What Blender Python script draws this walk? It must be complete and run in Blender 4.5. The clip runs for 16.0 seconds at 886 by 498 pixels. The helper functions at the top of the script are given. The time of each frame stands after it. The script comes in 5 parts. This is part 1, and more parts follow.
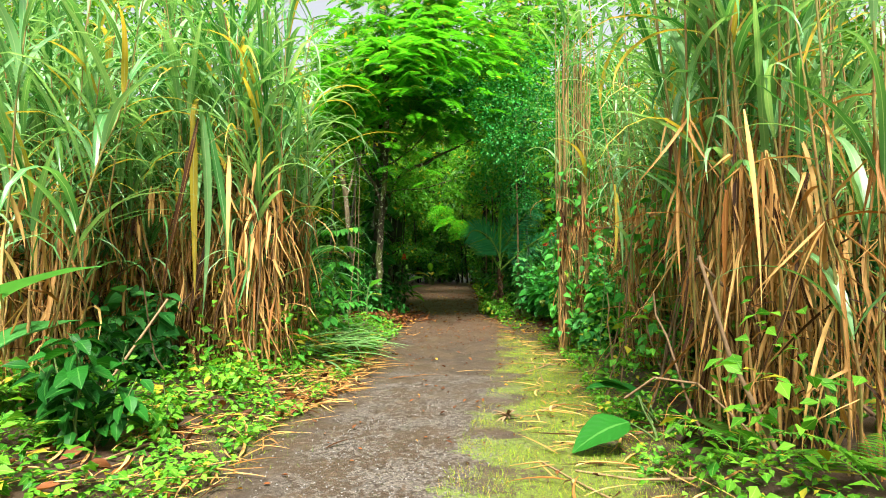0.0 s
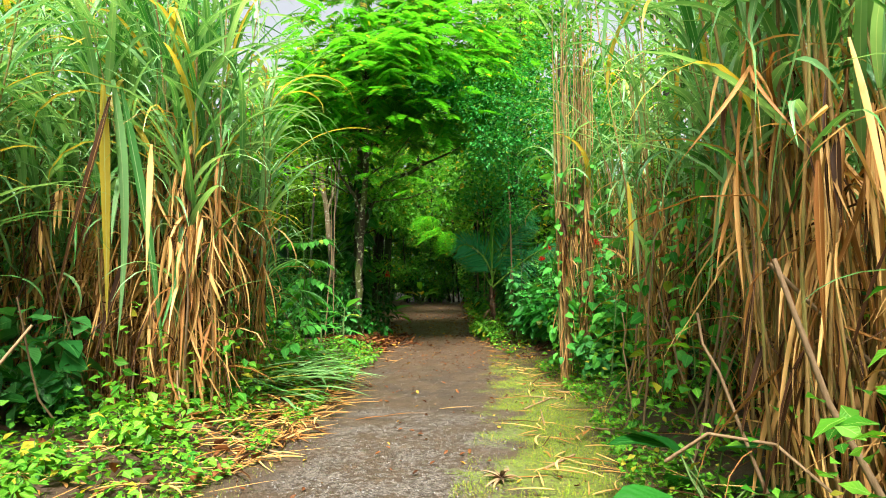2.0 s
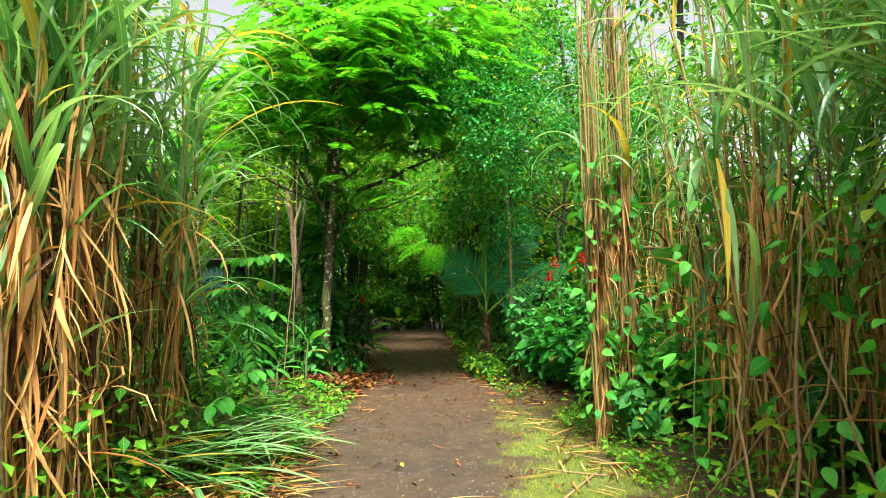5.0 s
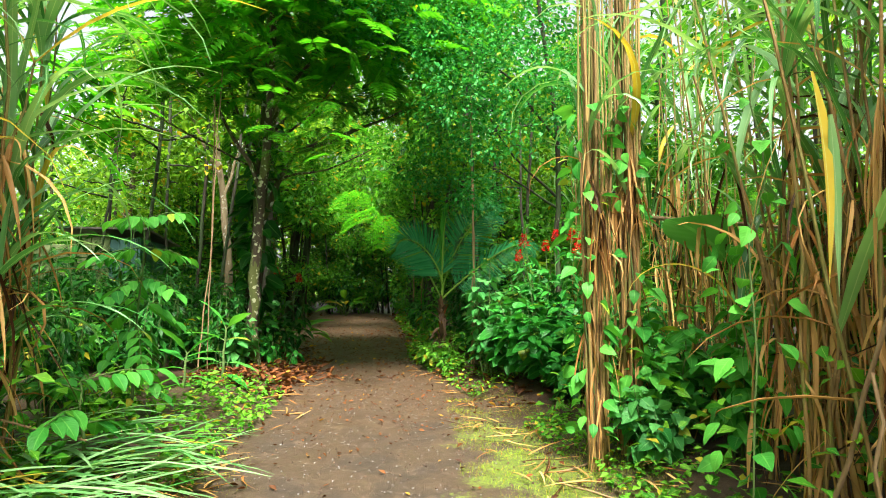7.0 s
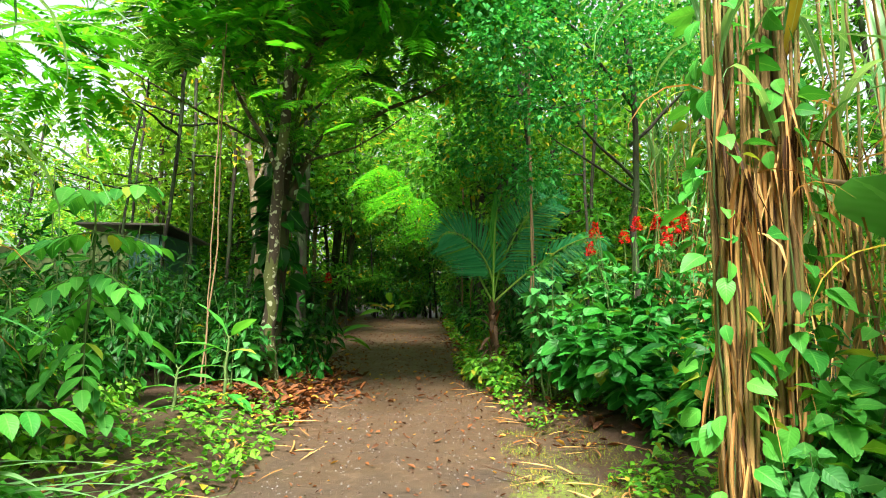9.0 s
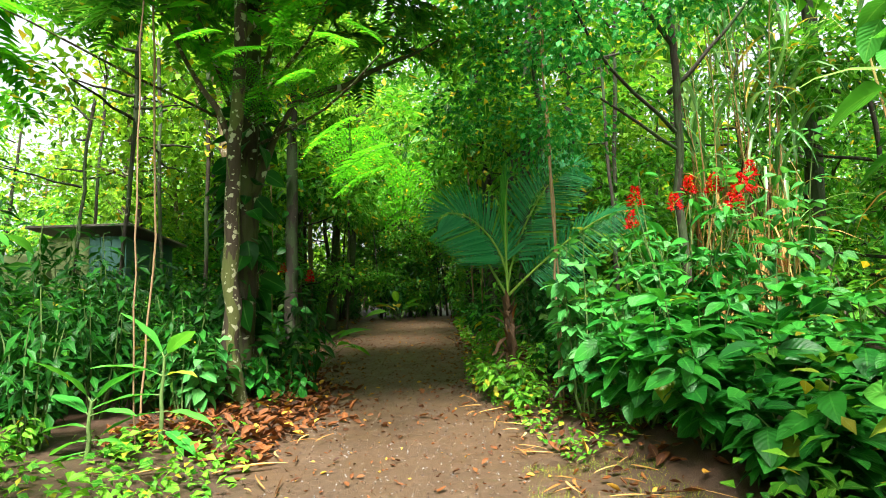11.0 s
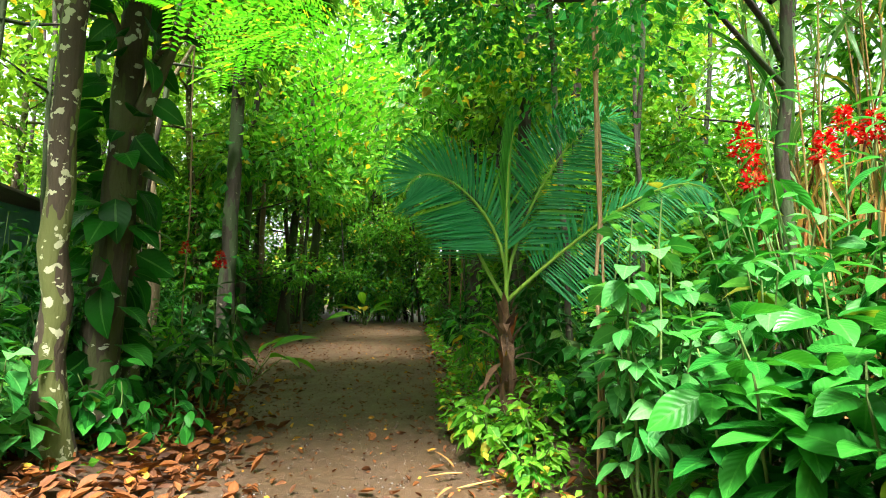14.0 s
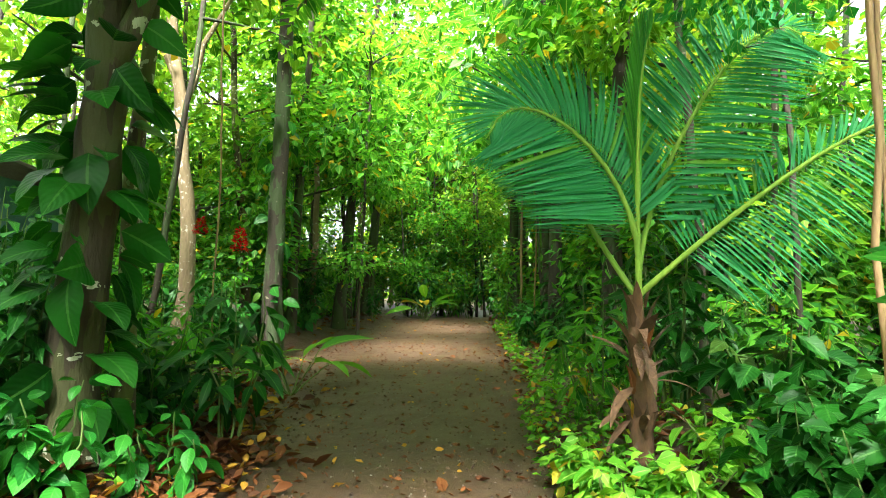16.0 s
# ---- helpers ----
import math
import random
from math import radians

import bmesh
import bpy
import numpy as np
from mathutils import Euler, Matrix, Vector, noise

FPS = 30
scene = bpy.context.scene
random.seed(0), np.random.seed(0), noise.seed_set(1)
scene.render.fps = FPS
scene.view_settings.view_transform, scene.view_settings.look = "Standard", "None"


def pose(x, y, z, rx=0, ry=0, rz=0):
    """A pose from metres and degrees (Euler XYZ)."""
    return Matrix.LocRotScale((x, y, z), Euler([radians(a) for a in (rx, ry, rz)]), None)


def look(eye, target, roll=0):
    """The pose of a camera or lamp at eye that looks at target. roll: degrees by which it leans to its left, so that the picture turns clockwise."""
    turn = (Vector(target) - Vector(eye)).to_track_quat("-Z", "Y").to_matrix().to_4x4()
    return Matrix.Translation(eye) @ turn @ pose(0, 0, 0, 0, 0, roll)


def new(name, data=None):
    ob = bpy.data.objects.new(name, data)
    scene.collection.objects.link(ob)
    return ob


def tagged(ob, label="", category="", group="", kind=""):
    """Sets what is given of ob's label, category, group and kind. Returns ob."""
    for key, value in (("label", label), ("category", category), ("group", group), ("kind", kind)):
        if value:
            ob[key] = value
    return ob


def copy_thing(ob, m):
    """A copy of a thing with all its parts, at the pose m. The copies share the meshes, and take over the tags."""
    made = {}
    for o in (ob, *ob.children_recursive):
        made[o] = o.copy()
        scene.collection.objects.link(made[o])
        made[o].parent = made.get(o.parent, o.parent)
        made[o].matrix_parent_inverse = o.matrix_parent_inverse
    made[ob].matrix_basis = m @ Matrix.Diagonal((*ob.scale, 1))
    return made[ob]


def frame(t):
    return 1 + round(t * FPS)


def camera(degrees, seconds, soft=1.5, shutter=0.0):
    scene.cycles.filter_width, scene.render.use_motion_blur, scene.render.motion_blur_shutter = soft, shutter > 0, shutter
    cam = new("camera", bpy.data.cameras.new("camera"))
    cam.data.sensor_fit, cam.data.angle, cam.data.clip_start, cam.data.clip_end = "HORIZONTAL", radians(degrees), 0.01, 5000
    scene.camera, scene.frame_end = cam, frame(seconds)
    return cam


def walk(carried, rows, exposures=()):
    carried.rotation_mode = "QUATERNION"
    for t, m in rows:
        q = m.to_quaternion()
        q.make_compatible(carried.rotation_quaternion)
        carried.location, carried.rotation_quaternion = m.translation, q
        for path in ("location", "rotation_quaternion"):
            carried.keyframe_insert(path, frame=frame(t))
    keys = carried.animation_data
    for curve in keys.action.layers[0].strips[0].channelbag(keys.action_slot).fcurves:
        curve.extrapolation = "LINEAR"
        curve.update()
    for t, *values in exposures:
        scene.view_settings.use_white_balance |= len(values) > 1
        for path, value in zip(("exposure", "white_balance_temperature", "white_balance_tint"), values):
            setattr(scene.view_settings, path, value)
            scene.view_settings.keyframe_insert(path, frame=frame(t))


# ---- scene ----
cam = camera(74.6, 16.0, soft=1.0)
METRES, EYE, TILT, LEAN, TURN = 13.0, 1.5, 2.2, 0.0, 0.0
ROWS = [
    (0.0, 0.0, 0.0, 0.0, -0.0, -0.0, -0.0),
    (0.5, 0.0022, 0.0247, -0.0034, -0.65, -0.35, -0.51),
    (1.0, 0.0029, 0.0532, -0.0025, -2.07, 1.03, -0.59),
    (1.5, 0.0093, 0.0799, -0.0039, -0.78, 2.8, 0.43),
    (2.0, 0.0128, 0.1079, -0.0073, -0.69, 1.94, 0.31),
    (2.5, 0.01, 0.1367, -0.0069, -3.59, 1.48, -0.24),
    (3.0, 0.0099, 0.1649, -0.0086, -3.78, 2.48, 1.22),
    (3.5, 0.0058, 0.1917, -0.0103, -2.35, 3.05, 0.79),
    (6.0, 0.0004, 0.3512, -0.0096, -5.41, 4.81, 0.33),
    (6.5, 0.0042, 0.3816, -0.0139, -8.04, 3.68, -0.22),
    (7.0, 0.0058, 0.4128, -0.0152, -7.98, 2.82, -0.54),
    (7.5, 0.0101, 0.4433, -0.0146, -4.5, 4.16, -0.51),
    (8.0, 0.0143, 0.4799, -0.0188, -5.31, 3.63, 0.15),
    (8.5, 0.0189, 0.5127, -0.0217, -5.39, 2.0, 0.2),
    (9.0, 0.0237, 0.5444, -0.0199, -2.98, 3.14, -0.68),
    (11.5, 0.0426, 0.7025, -0.0284, -1.82, 2.88, 2.14),
    (12.0, 0.0443, 0.7345, -0.0305, -1.09, 3.37, 1.19),
    (12.5, 0.0452, 0.7647, -0.0294, -3.36, 3.2, 0.97),
    (13.0, 0.0508, 0.8011, -0.0322, -1.87, 1.92, 0.73),
    (13.5, 0.051, 0.8321, -0.0329, -2.5, 2.67, 0.88),
    (14.0, 0.0507, 0.8662, -0.0343, -4.24, 3.4, -0.71),
    (14.5, 0.0513, 0.8939, -0.0329, -0.95, 6.1, -0.79),
    (15.0, 0.0469, 0.9274, -0.0348, -1.43, 4.98, -0.99),
    (15.5, 0.0442, 0.9579, -0.0371, -0.4, 3.06, -0.08),
    (16.0, 0.0409, 0.9919, -0.0382, 1.68, 2.68, -0.63),
]
EXPOSURES = [(0.0, 1.75), (3.5, 1.75), (7.0, 2.05), (9.0, 2.12), (12.5, 2.42), (14.5, 2.85), (16.0, 3.35)]
walk(cam, [(t, pose(0, 0, EYE, TILT, LEAN, TURN) @ pose(METRES * x, METRES * y, METRES * z, 90 + pitch, roll, yaw)) for t, x, y, z, yaw, pitch, roll in ROWS],
     exposures=EXPOSURES)

# ---- light: bright overcast sky ----
SUN_EL, SUN_AZ = 60.0, 181.0
world = bpy.data.worlds.new("overcast_sky")
scene.world = world
world.use_nodes = True
wn = world.node_tree.nodes
sky = wn.new("ShaderNodeTexSky")
sky.sky_type, sky.sun_disc = "NISHITA", False
sky.sun_elevation, sky.sun_rotation = radians(SUN_EL), radians(SUN_AZ)
sky.dust_density, sky.air_density = 5.0, 1.0
pale = wn.new("ShaderNodeHueSaturation")
pale.inputs["Saturation"].default_value = 0.25
world.node_tree.links.new(sky.outputs[0], pale.inputs["Color"])
world.node_tree.links.new(pale.outputs[0], wn["Background"].inputs["Color"])
wn["Background"].inputs["Strength"].default_value = 0.09
sun = new("sun", bpy.data.lights.new("sun", "SUN"))
sun.data.energy, sun.data.angle, sun.data.color = 4.8, radians(18), (1.0, 0.96, 0.88)
sun.matrix_world = look((0, 0, 30), (30 * math.sin(radians(SUN_AZ)) * -0.62, 30 * math.cos(radians(SUN_AZ)) * -0.62, 0))


# ---- materials ----
def material(name):
    m = bpy.data.materials.new(name)
    m.use_nodes = True
    return m, m.node_tree.nodes, m.node_tree.links, m.node_tree.nodes["Principled BSDF"]


def node(m, kind, **inputs):
    n = m.node_tree.nodes.new(kind)
    for key, value in inputs.items():
        n.inputs[key.replace("_", " ")].default_value = value
    return n


def maths(m, op, a, b=0.0, c=0.0):
    n = m.node_tree.nodes.new("ShaderNodeMath")
    n.operation = op
    for i, v in enumerate((a, b, c)):
        if isinstance(v, (int, float)):
            n.inputs[i].default_value = v
        else:
            m.node_tree.links.new(v, n.inputs[i])
    return n.outputs[0]


def blend(m, fac, a, b, op="MIX"):
    n = m.node_tree.nodes.new("ShaderNodeMix")
    n.data_type, n.blend_type = "RGBA", op
    for i, v in ((0, fac), (6, a), (7, b)):
        if isinstance(v, (int, float)):
            n.inputs[i].default_value = v
        elif isinstance(v, tuple):
            n.inputs[i].default_value = (*v, 1)
        else:
            m.node_tree.links.new(v, n.inputs[i])
    return n.outputs[2]


def chance(m):
    """A random number for each object and each loose piece."""
    info, geo = node(m, "ShaderNodeObjectInfo"), node(m, "ShaderNodeNewGeometry")
    return maths(m, "FRACT", maths(m, "ADD", info.outputs["Random"], geo.outputs["Random Per Island"]))


def speckle(m, scale, detail=3.0, where="Object", rough=0.55):
    tc = node(m, "ShaderNodeTexCoord")
    n = node(m, "ShaderNodeTexNoise", Scale=scale, Detail=detail, Roughness=rough)
    m.node_tree.links.new(tc.outputs[where], n.inputs["Vector"])
    return n.outputs["Fac"]


def soft_step(m, v, a, b):
    n = node(m, "ShaderNodeMapRange", From_Min=a, From_Max=b)
    n.interpolation_type = "SMOOTHSTEP"
    m.node_tree.links.new(v, n.inputs["Value"])
    return n.outputs[0]


def relief(m, bsdf, height, strength, distance=0.01):
    b = node(m, "ShaderNodeBump", Strength=strength, Distance=distance)
    m.node_tree.links.new(height, b.inputs["Height"])
    m.node_tree.links.new(b.outputs[0], bsdf.inputs["Normal"])


def leaf_material(name, dark, light, old_or_shade, glow=0.4, rough=0.42, rib=(0.35, 0.5, 0.12), ribs=9.0, old_share=0.06, rib_amount=0.5, gloss=0.16):
    """A leaf: colour from piece to piece, a pale midrib, side veins in relief, light shining through."""
    m, nodes, links, bsdf = material(name)
    r = chance(m)
    base = blend(m, r, dark, light)
    is_old_or_shade = maths(m, "LESS_THAN", maths(m, "FRACT", maths(m, "MULTIPLY", r, 17.3)), old_share)
    base = blend(m, is_old_or_shade, base, old_or_shade)
    blot = speckle(m, 6.0)
    base = blend(m, maths(m, "MULTIPLY", blot, 0.55), base, blend(m, 1.0, base, (0.55, 0.6, 0.45), "MULTIPLY"))
    uv = node(m, "ShaderNodeUVMap")
    sep = node(m, "ShaderNodeSeparateXYZ")
    links.new(uv.outputs[0], sep.inputs[0])
    side = maths(m, "ABSOLUTE", maths(m, "SUBTRACT", sep.outputs[0], 0.5))
    mid = maths(m, "LESS_THAN", side, 0.035)
    base = blend(m, maths(m, "MULTIPLY", mid, rib_amount), base, rib)
    wave = maths(m, "SINE", maths(m, "MULTIPLY", maths(m, "SUBTRACT", sep.outputs[1], maths(m, "MULTIPLY", side, 0.55)), ribs * 6.283))
    links.new(base, bsdf.inputs["Base Color"])
    bsdf.inputs["Roughness"].default_value = rough
    bsdf.inputs["Specular IOR Level"].default_value = gloss
    relief(m, bsdf, maths(m, "ADD", wave, maths(m, "MULTIPLY", mid, 2.0)), 0.2, 0.004)
    tl = node(m, "ShaderNodeBsdfTranslucent")
    bright = blend(m, 1.0, base, (1.5, 1.35, 0.7), "MULTIPLY")
    links.new(bright, tl.inputs["Color"])
    mix = node(m, "ShaderNodeMixShader", Fac=glow)
    links.new(bsdf.outputs[0], mix.inputs[1])
    links.new(tl.outputs[0], mix.inputs[2])
    links.new(mix.outputs[0], nodes["Material Output"].inputs["Surface"])
    return m


def bark_material(name, dark, light, patch=None, amount=0.55, stretch=(1, 1, 0.25), moss=None, spot=15.0):
    m, nodes, links, bsdf = material(name)
    tc = node(m, "ShaderNodeTexCoord")
    mp = node(m, "ShaderNodeMapping", Scale=stretch)
    links.new(tc.outputs["Object"], mp.inputs["Vector"])
    fine = node(m, "ShaderNodeTexNoise", Scale=38.0, Detail=6.0)
    broad = node(m, "ShaderNodeTexNoise", Scale=5.0, Detail=3.0)
    for n in (fine, broad):
        links.new(mp.outputs[0], n.inputs["Vector"])
    base = blend(m, fine.outputs["Fac"], dark, light)
    base = blend(m, maths(m, "MULTIPLY", chance(m), 0.7), base, dark)
    if moss:
        base = blend(m, maths(m, "MULTIPLY", maths(m, "GREATER_THAN", broad.outputs["Fac"], 0.5), 0.7), base, moss)
    if patch:
        mark = node(m, "ShaderNodeTexNoise", Scale=spot, Detail=6.0, Distortion=0.3)
        links.new(tc.outputs["Object"], mark.inputs["Vector"])
        base = blend(m, maths(m, "GREATER_THAN", mark.outputs["Fac"], amount), base, patch)
    links.new(base, bsdf.inputs["Base Color"])
    bsdf.inputs["Roughness"].default_value = 0.85
    relief(m, bsdf, maths(m, "ADD", fine.outputs["Fac"], broad.outputs["Fac"]), 0.7, 0.02)
    return m


# cane straps: the light end is paled towards blue, sky sheen put into the colour
CANE_GREEN = leaf_material("cane_green_leaf", (0.03, 0.20, 0.03), (0.30, 0.56, 0.24), (0.58, 0.42, 0.05), 0.3, 0.3, (0.55, 0.68, 0.38), 0.0, 0.07, gloss=0.6)
# dry straps: one in five near-black, painting in the shade between the stalks
CANE_DRY = leaf_material("cane_dry_leaf", (0.25, 0.088, 0.018), (0.78, 0.47, 0.18), (0.05, 0.02, 0.008), 0.18, 0.5, (0.56, 0.34, 0.13), 0.0, 0.2)
CANE_STALK = bark_material("cane_stalk_skin", (0.09, 0.05, 0.014), (0.54, 0.33, 0.10), None, 0.6, (1, 1, 0.15), (0.17, 0.17, 0.035))
BROAD_LEAF = leaf_material("broad_leaf", (0.008, 0.10, 0.014), (0.04, 0.27, 0.03), (0.22, 0.32, 0.03), 0.28, 0.36, (0.1, 0.38, 0.06), 8.0, 0.02, 0.35, gloss=0.2)
SOFT_LEAF = leaf_material("soft_leaf", (0.02, 0.16, 0.028), (0.10, 0.36, 0.085), (0.26, 0.3, 0.03), 0.28, 0.45, (0.2, 0.48, 0.14), 7.0, 0.02, 0.3)
DARK_LEAF = leaf_material("dark_leaf", (0.005, 0.052, 0.007), (0.018, 0.135, 0.013), (0.04, 0.10, 0.010), 0.25, 0.4, (0.09, 0.25, 0.05), 9.0, 0.02)
CROWN_LEAF = leaf_material("crown_leaf", (0.014, 0.115, 0.012), (0.10, 0.37, 0.03), (0.42, 0.34, 0.02), 0.5, 0.42, old_share=0.03)
# far foliage: sunlight put into the colour, a brighter yellow-green than the near crowns
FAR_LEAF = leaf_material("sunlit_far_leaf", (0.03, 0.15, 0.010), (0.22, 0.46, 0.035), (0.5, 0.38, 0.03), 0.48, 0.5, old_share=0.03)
MIMOSA_LEAF = leaf_material("feathery_leaf", (0.03, 0.26, 0.008), (0.11, 0.46, 0.02), (0.4, 0.42, 0.02), 0.5, 0.45, rib_amount=0.1, old_share=0.02)
SMALL_LEAF = leaf_material("small_round_leaf", (0.008, 0.13, 0.022), (0.04, 0.32, 0.06), (0.2, 0.3, 0.03), 0.34, 0.4, old_share=0.02)
YOUNG_LEAF = leaf_material("young_bright_leaf", (0.03, 0.22, 0.03), (0.12, 0.46, 0.06), (0.3, 0.4, 0.04), 0.3, 0.4, (0.2, 0.5, 0.1), 9.0, 0.03, 0.35)
PALM_LEAF = leaf_material("palm_leaf", (0.014, 0.18, 0.06), (0.045, 0.31, 0.11), (0.1, 0.28, 0.03), 0.32, 0.36, (0.1, 0.3, 0.06), 0.0, 0.03, 0.3)
COVER_LEAF = leaf_material("ground_cover_leaf", (0.02, 0.16, 0.01), (0.17, 0.44, 0.03), (0.4, 0.36, 0.03), 0.35, 0.45)
MOSS_BLADE = leaf_material("moss_blade", (0.10, 0.22, 0.012), (0.34, 0.44, 0.03), (0.5, 0.34, 0.08), 0.35, 0.6, old_share=0.15)
LITTER = leaf_material("fallen_leaf", (0.035, 0.014, 0.007), (0.20, 0.068, 0.020), (0.52, 0.28, 0.04), 0.15, 0.6, (0.3, 0.15, 0.06), 8.0, 0.08)
RED_PETAL = leaf_material("red_petal", (0.42, 0.0008, 0.002), (0.68, 0.003, 0.006), (0.40, 0.006, 0.004), 0.2, 0.5, (0.4, 0.001, 0.003), 3.0)
BARK = bark_material("grey_brown_bark", (0.022, 0.015, 0.008), (0.10, 0.065, 0.03), (0.34, 0.34, 0.22), 0.60, moss=(0.09, 0.11, 0.02), spot=13.0)
OLIVE_BARK = bark_material("olive_lichened_bark", (0.020, 0.015, 0.007), (0.08, 0.062, 0.027), (0.36, 0.38, 0.28), 0.62, moss=(0.05, 0.06, 0.014), spot=5.0)
PALE_BARK = bark_material("pale_bark", (0.09, 0.065, 0.03), (0.28, 0.21, 0.12), (0.36, 0.34, 0.27), 0.62)
DARK_BARK = bark_material("dark_mossy_bark", (0.009, 0.007, 0.004), (0.05, 0.036, 0.02), (0.16, 0.15, 0.10), 0.68, moss=(0.03, 0.06, 0.015))
VINE = bark_material("vine_bark", (0.12, 0.07, 0.035), (0.36, 0.23, 0.11))
STEM = bark_material("green_stem", (0.05, 0.10, 0.02), (0.14, 0.22, 0.05))
FIBRE = bark_material("palm_fibre", (0.018, 0.009, 0.004), (0.17, 0.085, 0.035), None, 0.6, (1, 1, 0.4))


# ---- mesh tools: every sheet and tube is a grid of quads ----
rng = np.random.default_rng(11)


def mesh_of(name, pieces, smooth=True):
    """One mesh out of (verts, quads, uvs) pieces."""
    n, V, F, U = 0, [], [], []
    for v, f, u in pieces:
        V.append(v), F.append(f + n), U.append(u)
        n += len(v)
    V, F, U = np.concatenate(V), np.concatenate(F), np.concatenate(U)
    me = bpy.data.meshes.new(name)
    me.from_pydata(V.tolist(), [], F.tolist())
    layer = me.uv_layers.new(name="UVMap")
    layer.data.foreach_set("uv", U[F.ravel()].astype(np.float32).ravel())
    me.polygons.foreach_set("use_smooth", np.full(len(F), smooth))
    return me


def strip_faces(rows, cols, count=1):
    i, j = np.meshgrid(np.arange(rows), np.arange(cols), indexing="ij")
    a = (i * (cols + 1) + j).ravel()
    f = np.stack([a, a + 1, a + cols + 2, a + cols + 1], 1)
    step = (rows + 1) * (cols + 1)
    return (f[None] + (np.arange(count) * step)[:, None, None]).reshape(-1, 4)


def leaf_shape(width=0.5, rows=4, peak=0.4, fold=0.25, curl=0.25, wavy=0.0, stalk=0.0, half=1):
    """A leaf of length 1 along +y, its face up +z; half: strips on each side of the midrib."""
    v = np.linspace(0, 1, rows + 1)
    w = np.where(v < peak, np.sin(np.minimum(v / peak, 1) * math.pi / 2) ** 0.7, np.maximum(np.cos((v - peak) / (1 - peak) * math.pi / 2), 0) ** 0.85)
    w = np.maximum(w, 0.03) * width / 2
    V, U = [], []
    for k in range(rows + 1):
        for s in np.linspace(-1, 1, 2 * half + 1):
            V.append((s * w[k], stalk + v[k] * (1 - 0.15 * curl), -curl * v[k] ** 2 + abs(s) * (fold * w[k] + wavy * math.sin(v[k] * 14 + 2 * s)) - (0.35 * fold * w[k] * s * s if half > 1 else 0)))
            U.append((0.5 + s * 0.5, v[k]))
    return np.array(V), strip_faces(rows, 2 * half), np.array(U)


def frames(d, roll=0.0, size=1.0):
    """Matrices that lay +y along each d, with the face up."""
    d = d / np.linalg.norm(d, axis=1, keepdims=True)
    up = np.array([0, 0, 1.0]) + rng.normal(0, roll + 1e-6, d.shape)
    x = np.cross(d, up)
    x /= np.linalg.norm(x, axis=1, keepdims=True) + 1e-9
    z = np.cross(x, d)
    return np.stack([x, d, z], 2) * np.asarray(size).reshape(-1, 1, 1)


def bake(shape, places, mats):
    """The shape at every place, turned and sized by its matrix."""
    V, F, U = shape
    n = len(places)
    W = np.einsum("nij,vj->nvi", mats, V) + places[:, None, :]
    return W.reshape(-1, 3), (F[None] + (np.arange(n) * len(V))[:, None, None]).reshape(-1, 4), np.tile(U, (n, 1))


def blades(P, az, el, droop, length, width, rows=7, fold=0.25, twist=0.0):
    """Arching straps: from P they rise at el (radians), and bend down by droop along their length."""
    n = len(P)
    t = np.linspace(0, 1, rows + 1)
    e = el[:, None] - droop[:, None] * t[None] ** 1.3
    step = (length / rows)[:, None]
    h = np.concatenate([np.zeros((n, 1)), np.cumsum(np.cos(e[:, :-1]) * step, 1)], 1)
    z = np.concatenate([np.zeros((n, 1)), np.cumsum(np.sin(e[:, :-1]) * step, 1)], 1)
    a = az[:, None] + twist * t[None] * rng.normal(0, 1, (n, 1))
    C = P[:, None] + np.stack([h * np.cos(a), h * np.sin(a), z], 2)
    tw = az[:, None] + rng.normal(0, 0.5, (n, 1)) * (0.3 + t[None])
    side = np.stack([-np.sin(tw), np.cos(tw), np.zeros_like(tw)], 2)
    w = np.minimum(1, 0.35 + 3.0 * t) * np.maximum(1 - t ** 2.2, 0.03)
    w = (w[None] * width[:, None] / 2)[:, :, None]
    lift = np.stack([-np.sin(e) * np.cos(a), -np.sin(e) * np.sin(a), np.cos(e)], 2) * w * fold
    V = np.stack([C - side * w + lift, C, C + side * w + lift], 2)
    u = np.tile(np.stack(np.meshgrid(t, [0, 0.5, 1.0], indexing="ij")[::-1], 2).reshape(-1, 2), (n, 1))
    return V.reshape(-1, 3), strip_faces(rows, 2, n), u


def tube(points, radii, sides=7):
    P, R = np.array(points, float), np.array(radii, float)
    T = np.gradient(P, axis=0)
    T /= np.linalg.norm(T, axis=1, keepdims=True) + 1e-9
    ref = np.array([1.0, 0.13, 0.07]) if abs(T[0][0]) < 0.8 else np.array([0.1, 1.0, 0.07])
    A = np.cross(T, ref)
    A /= np.linalg.norm(A, axis=1, keepdims=True)
    B = np.cross(T, A)
    an = np.linspace(0, 2 * math.pi, sides + 1)
    ring = np.cos(an)[None, :, None] * A[:, None] + np.sin(an)[None, :, None] * B[:, None]
    V = P[:, None] + ring * R[:, None, None]
    u = np.stack(np.meshgrid(np.linspace(0, 1, len(P)), an / 6.283, indexing="ij")[::-1], 2)
    return V.reshape(-1, 3), strip_faces(len(P) - 1, sides), u.reshape(-1, 2)


def bent(a, b, n=8, wobble=0.05, sag=0.0):
    """A crooked line from a to b."""
    a, b = np.array(a, float), np.array(b, float)
    t = np.linspace(0, 1, n)[:, None]
    w = np.cumsum(rng.normal(0, wobble, (n, 3)), 0)
    w -= t * w[-1] + (1 - t) * w[0]
    p = a + (b - a) * t + w
    p[:, 2] -= sag * np.sin(t[:, 0] * math.pi)
    return p


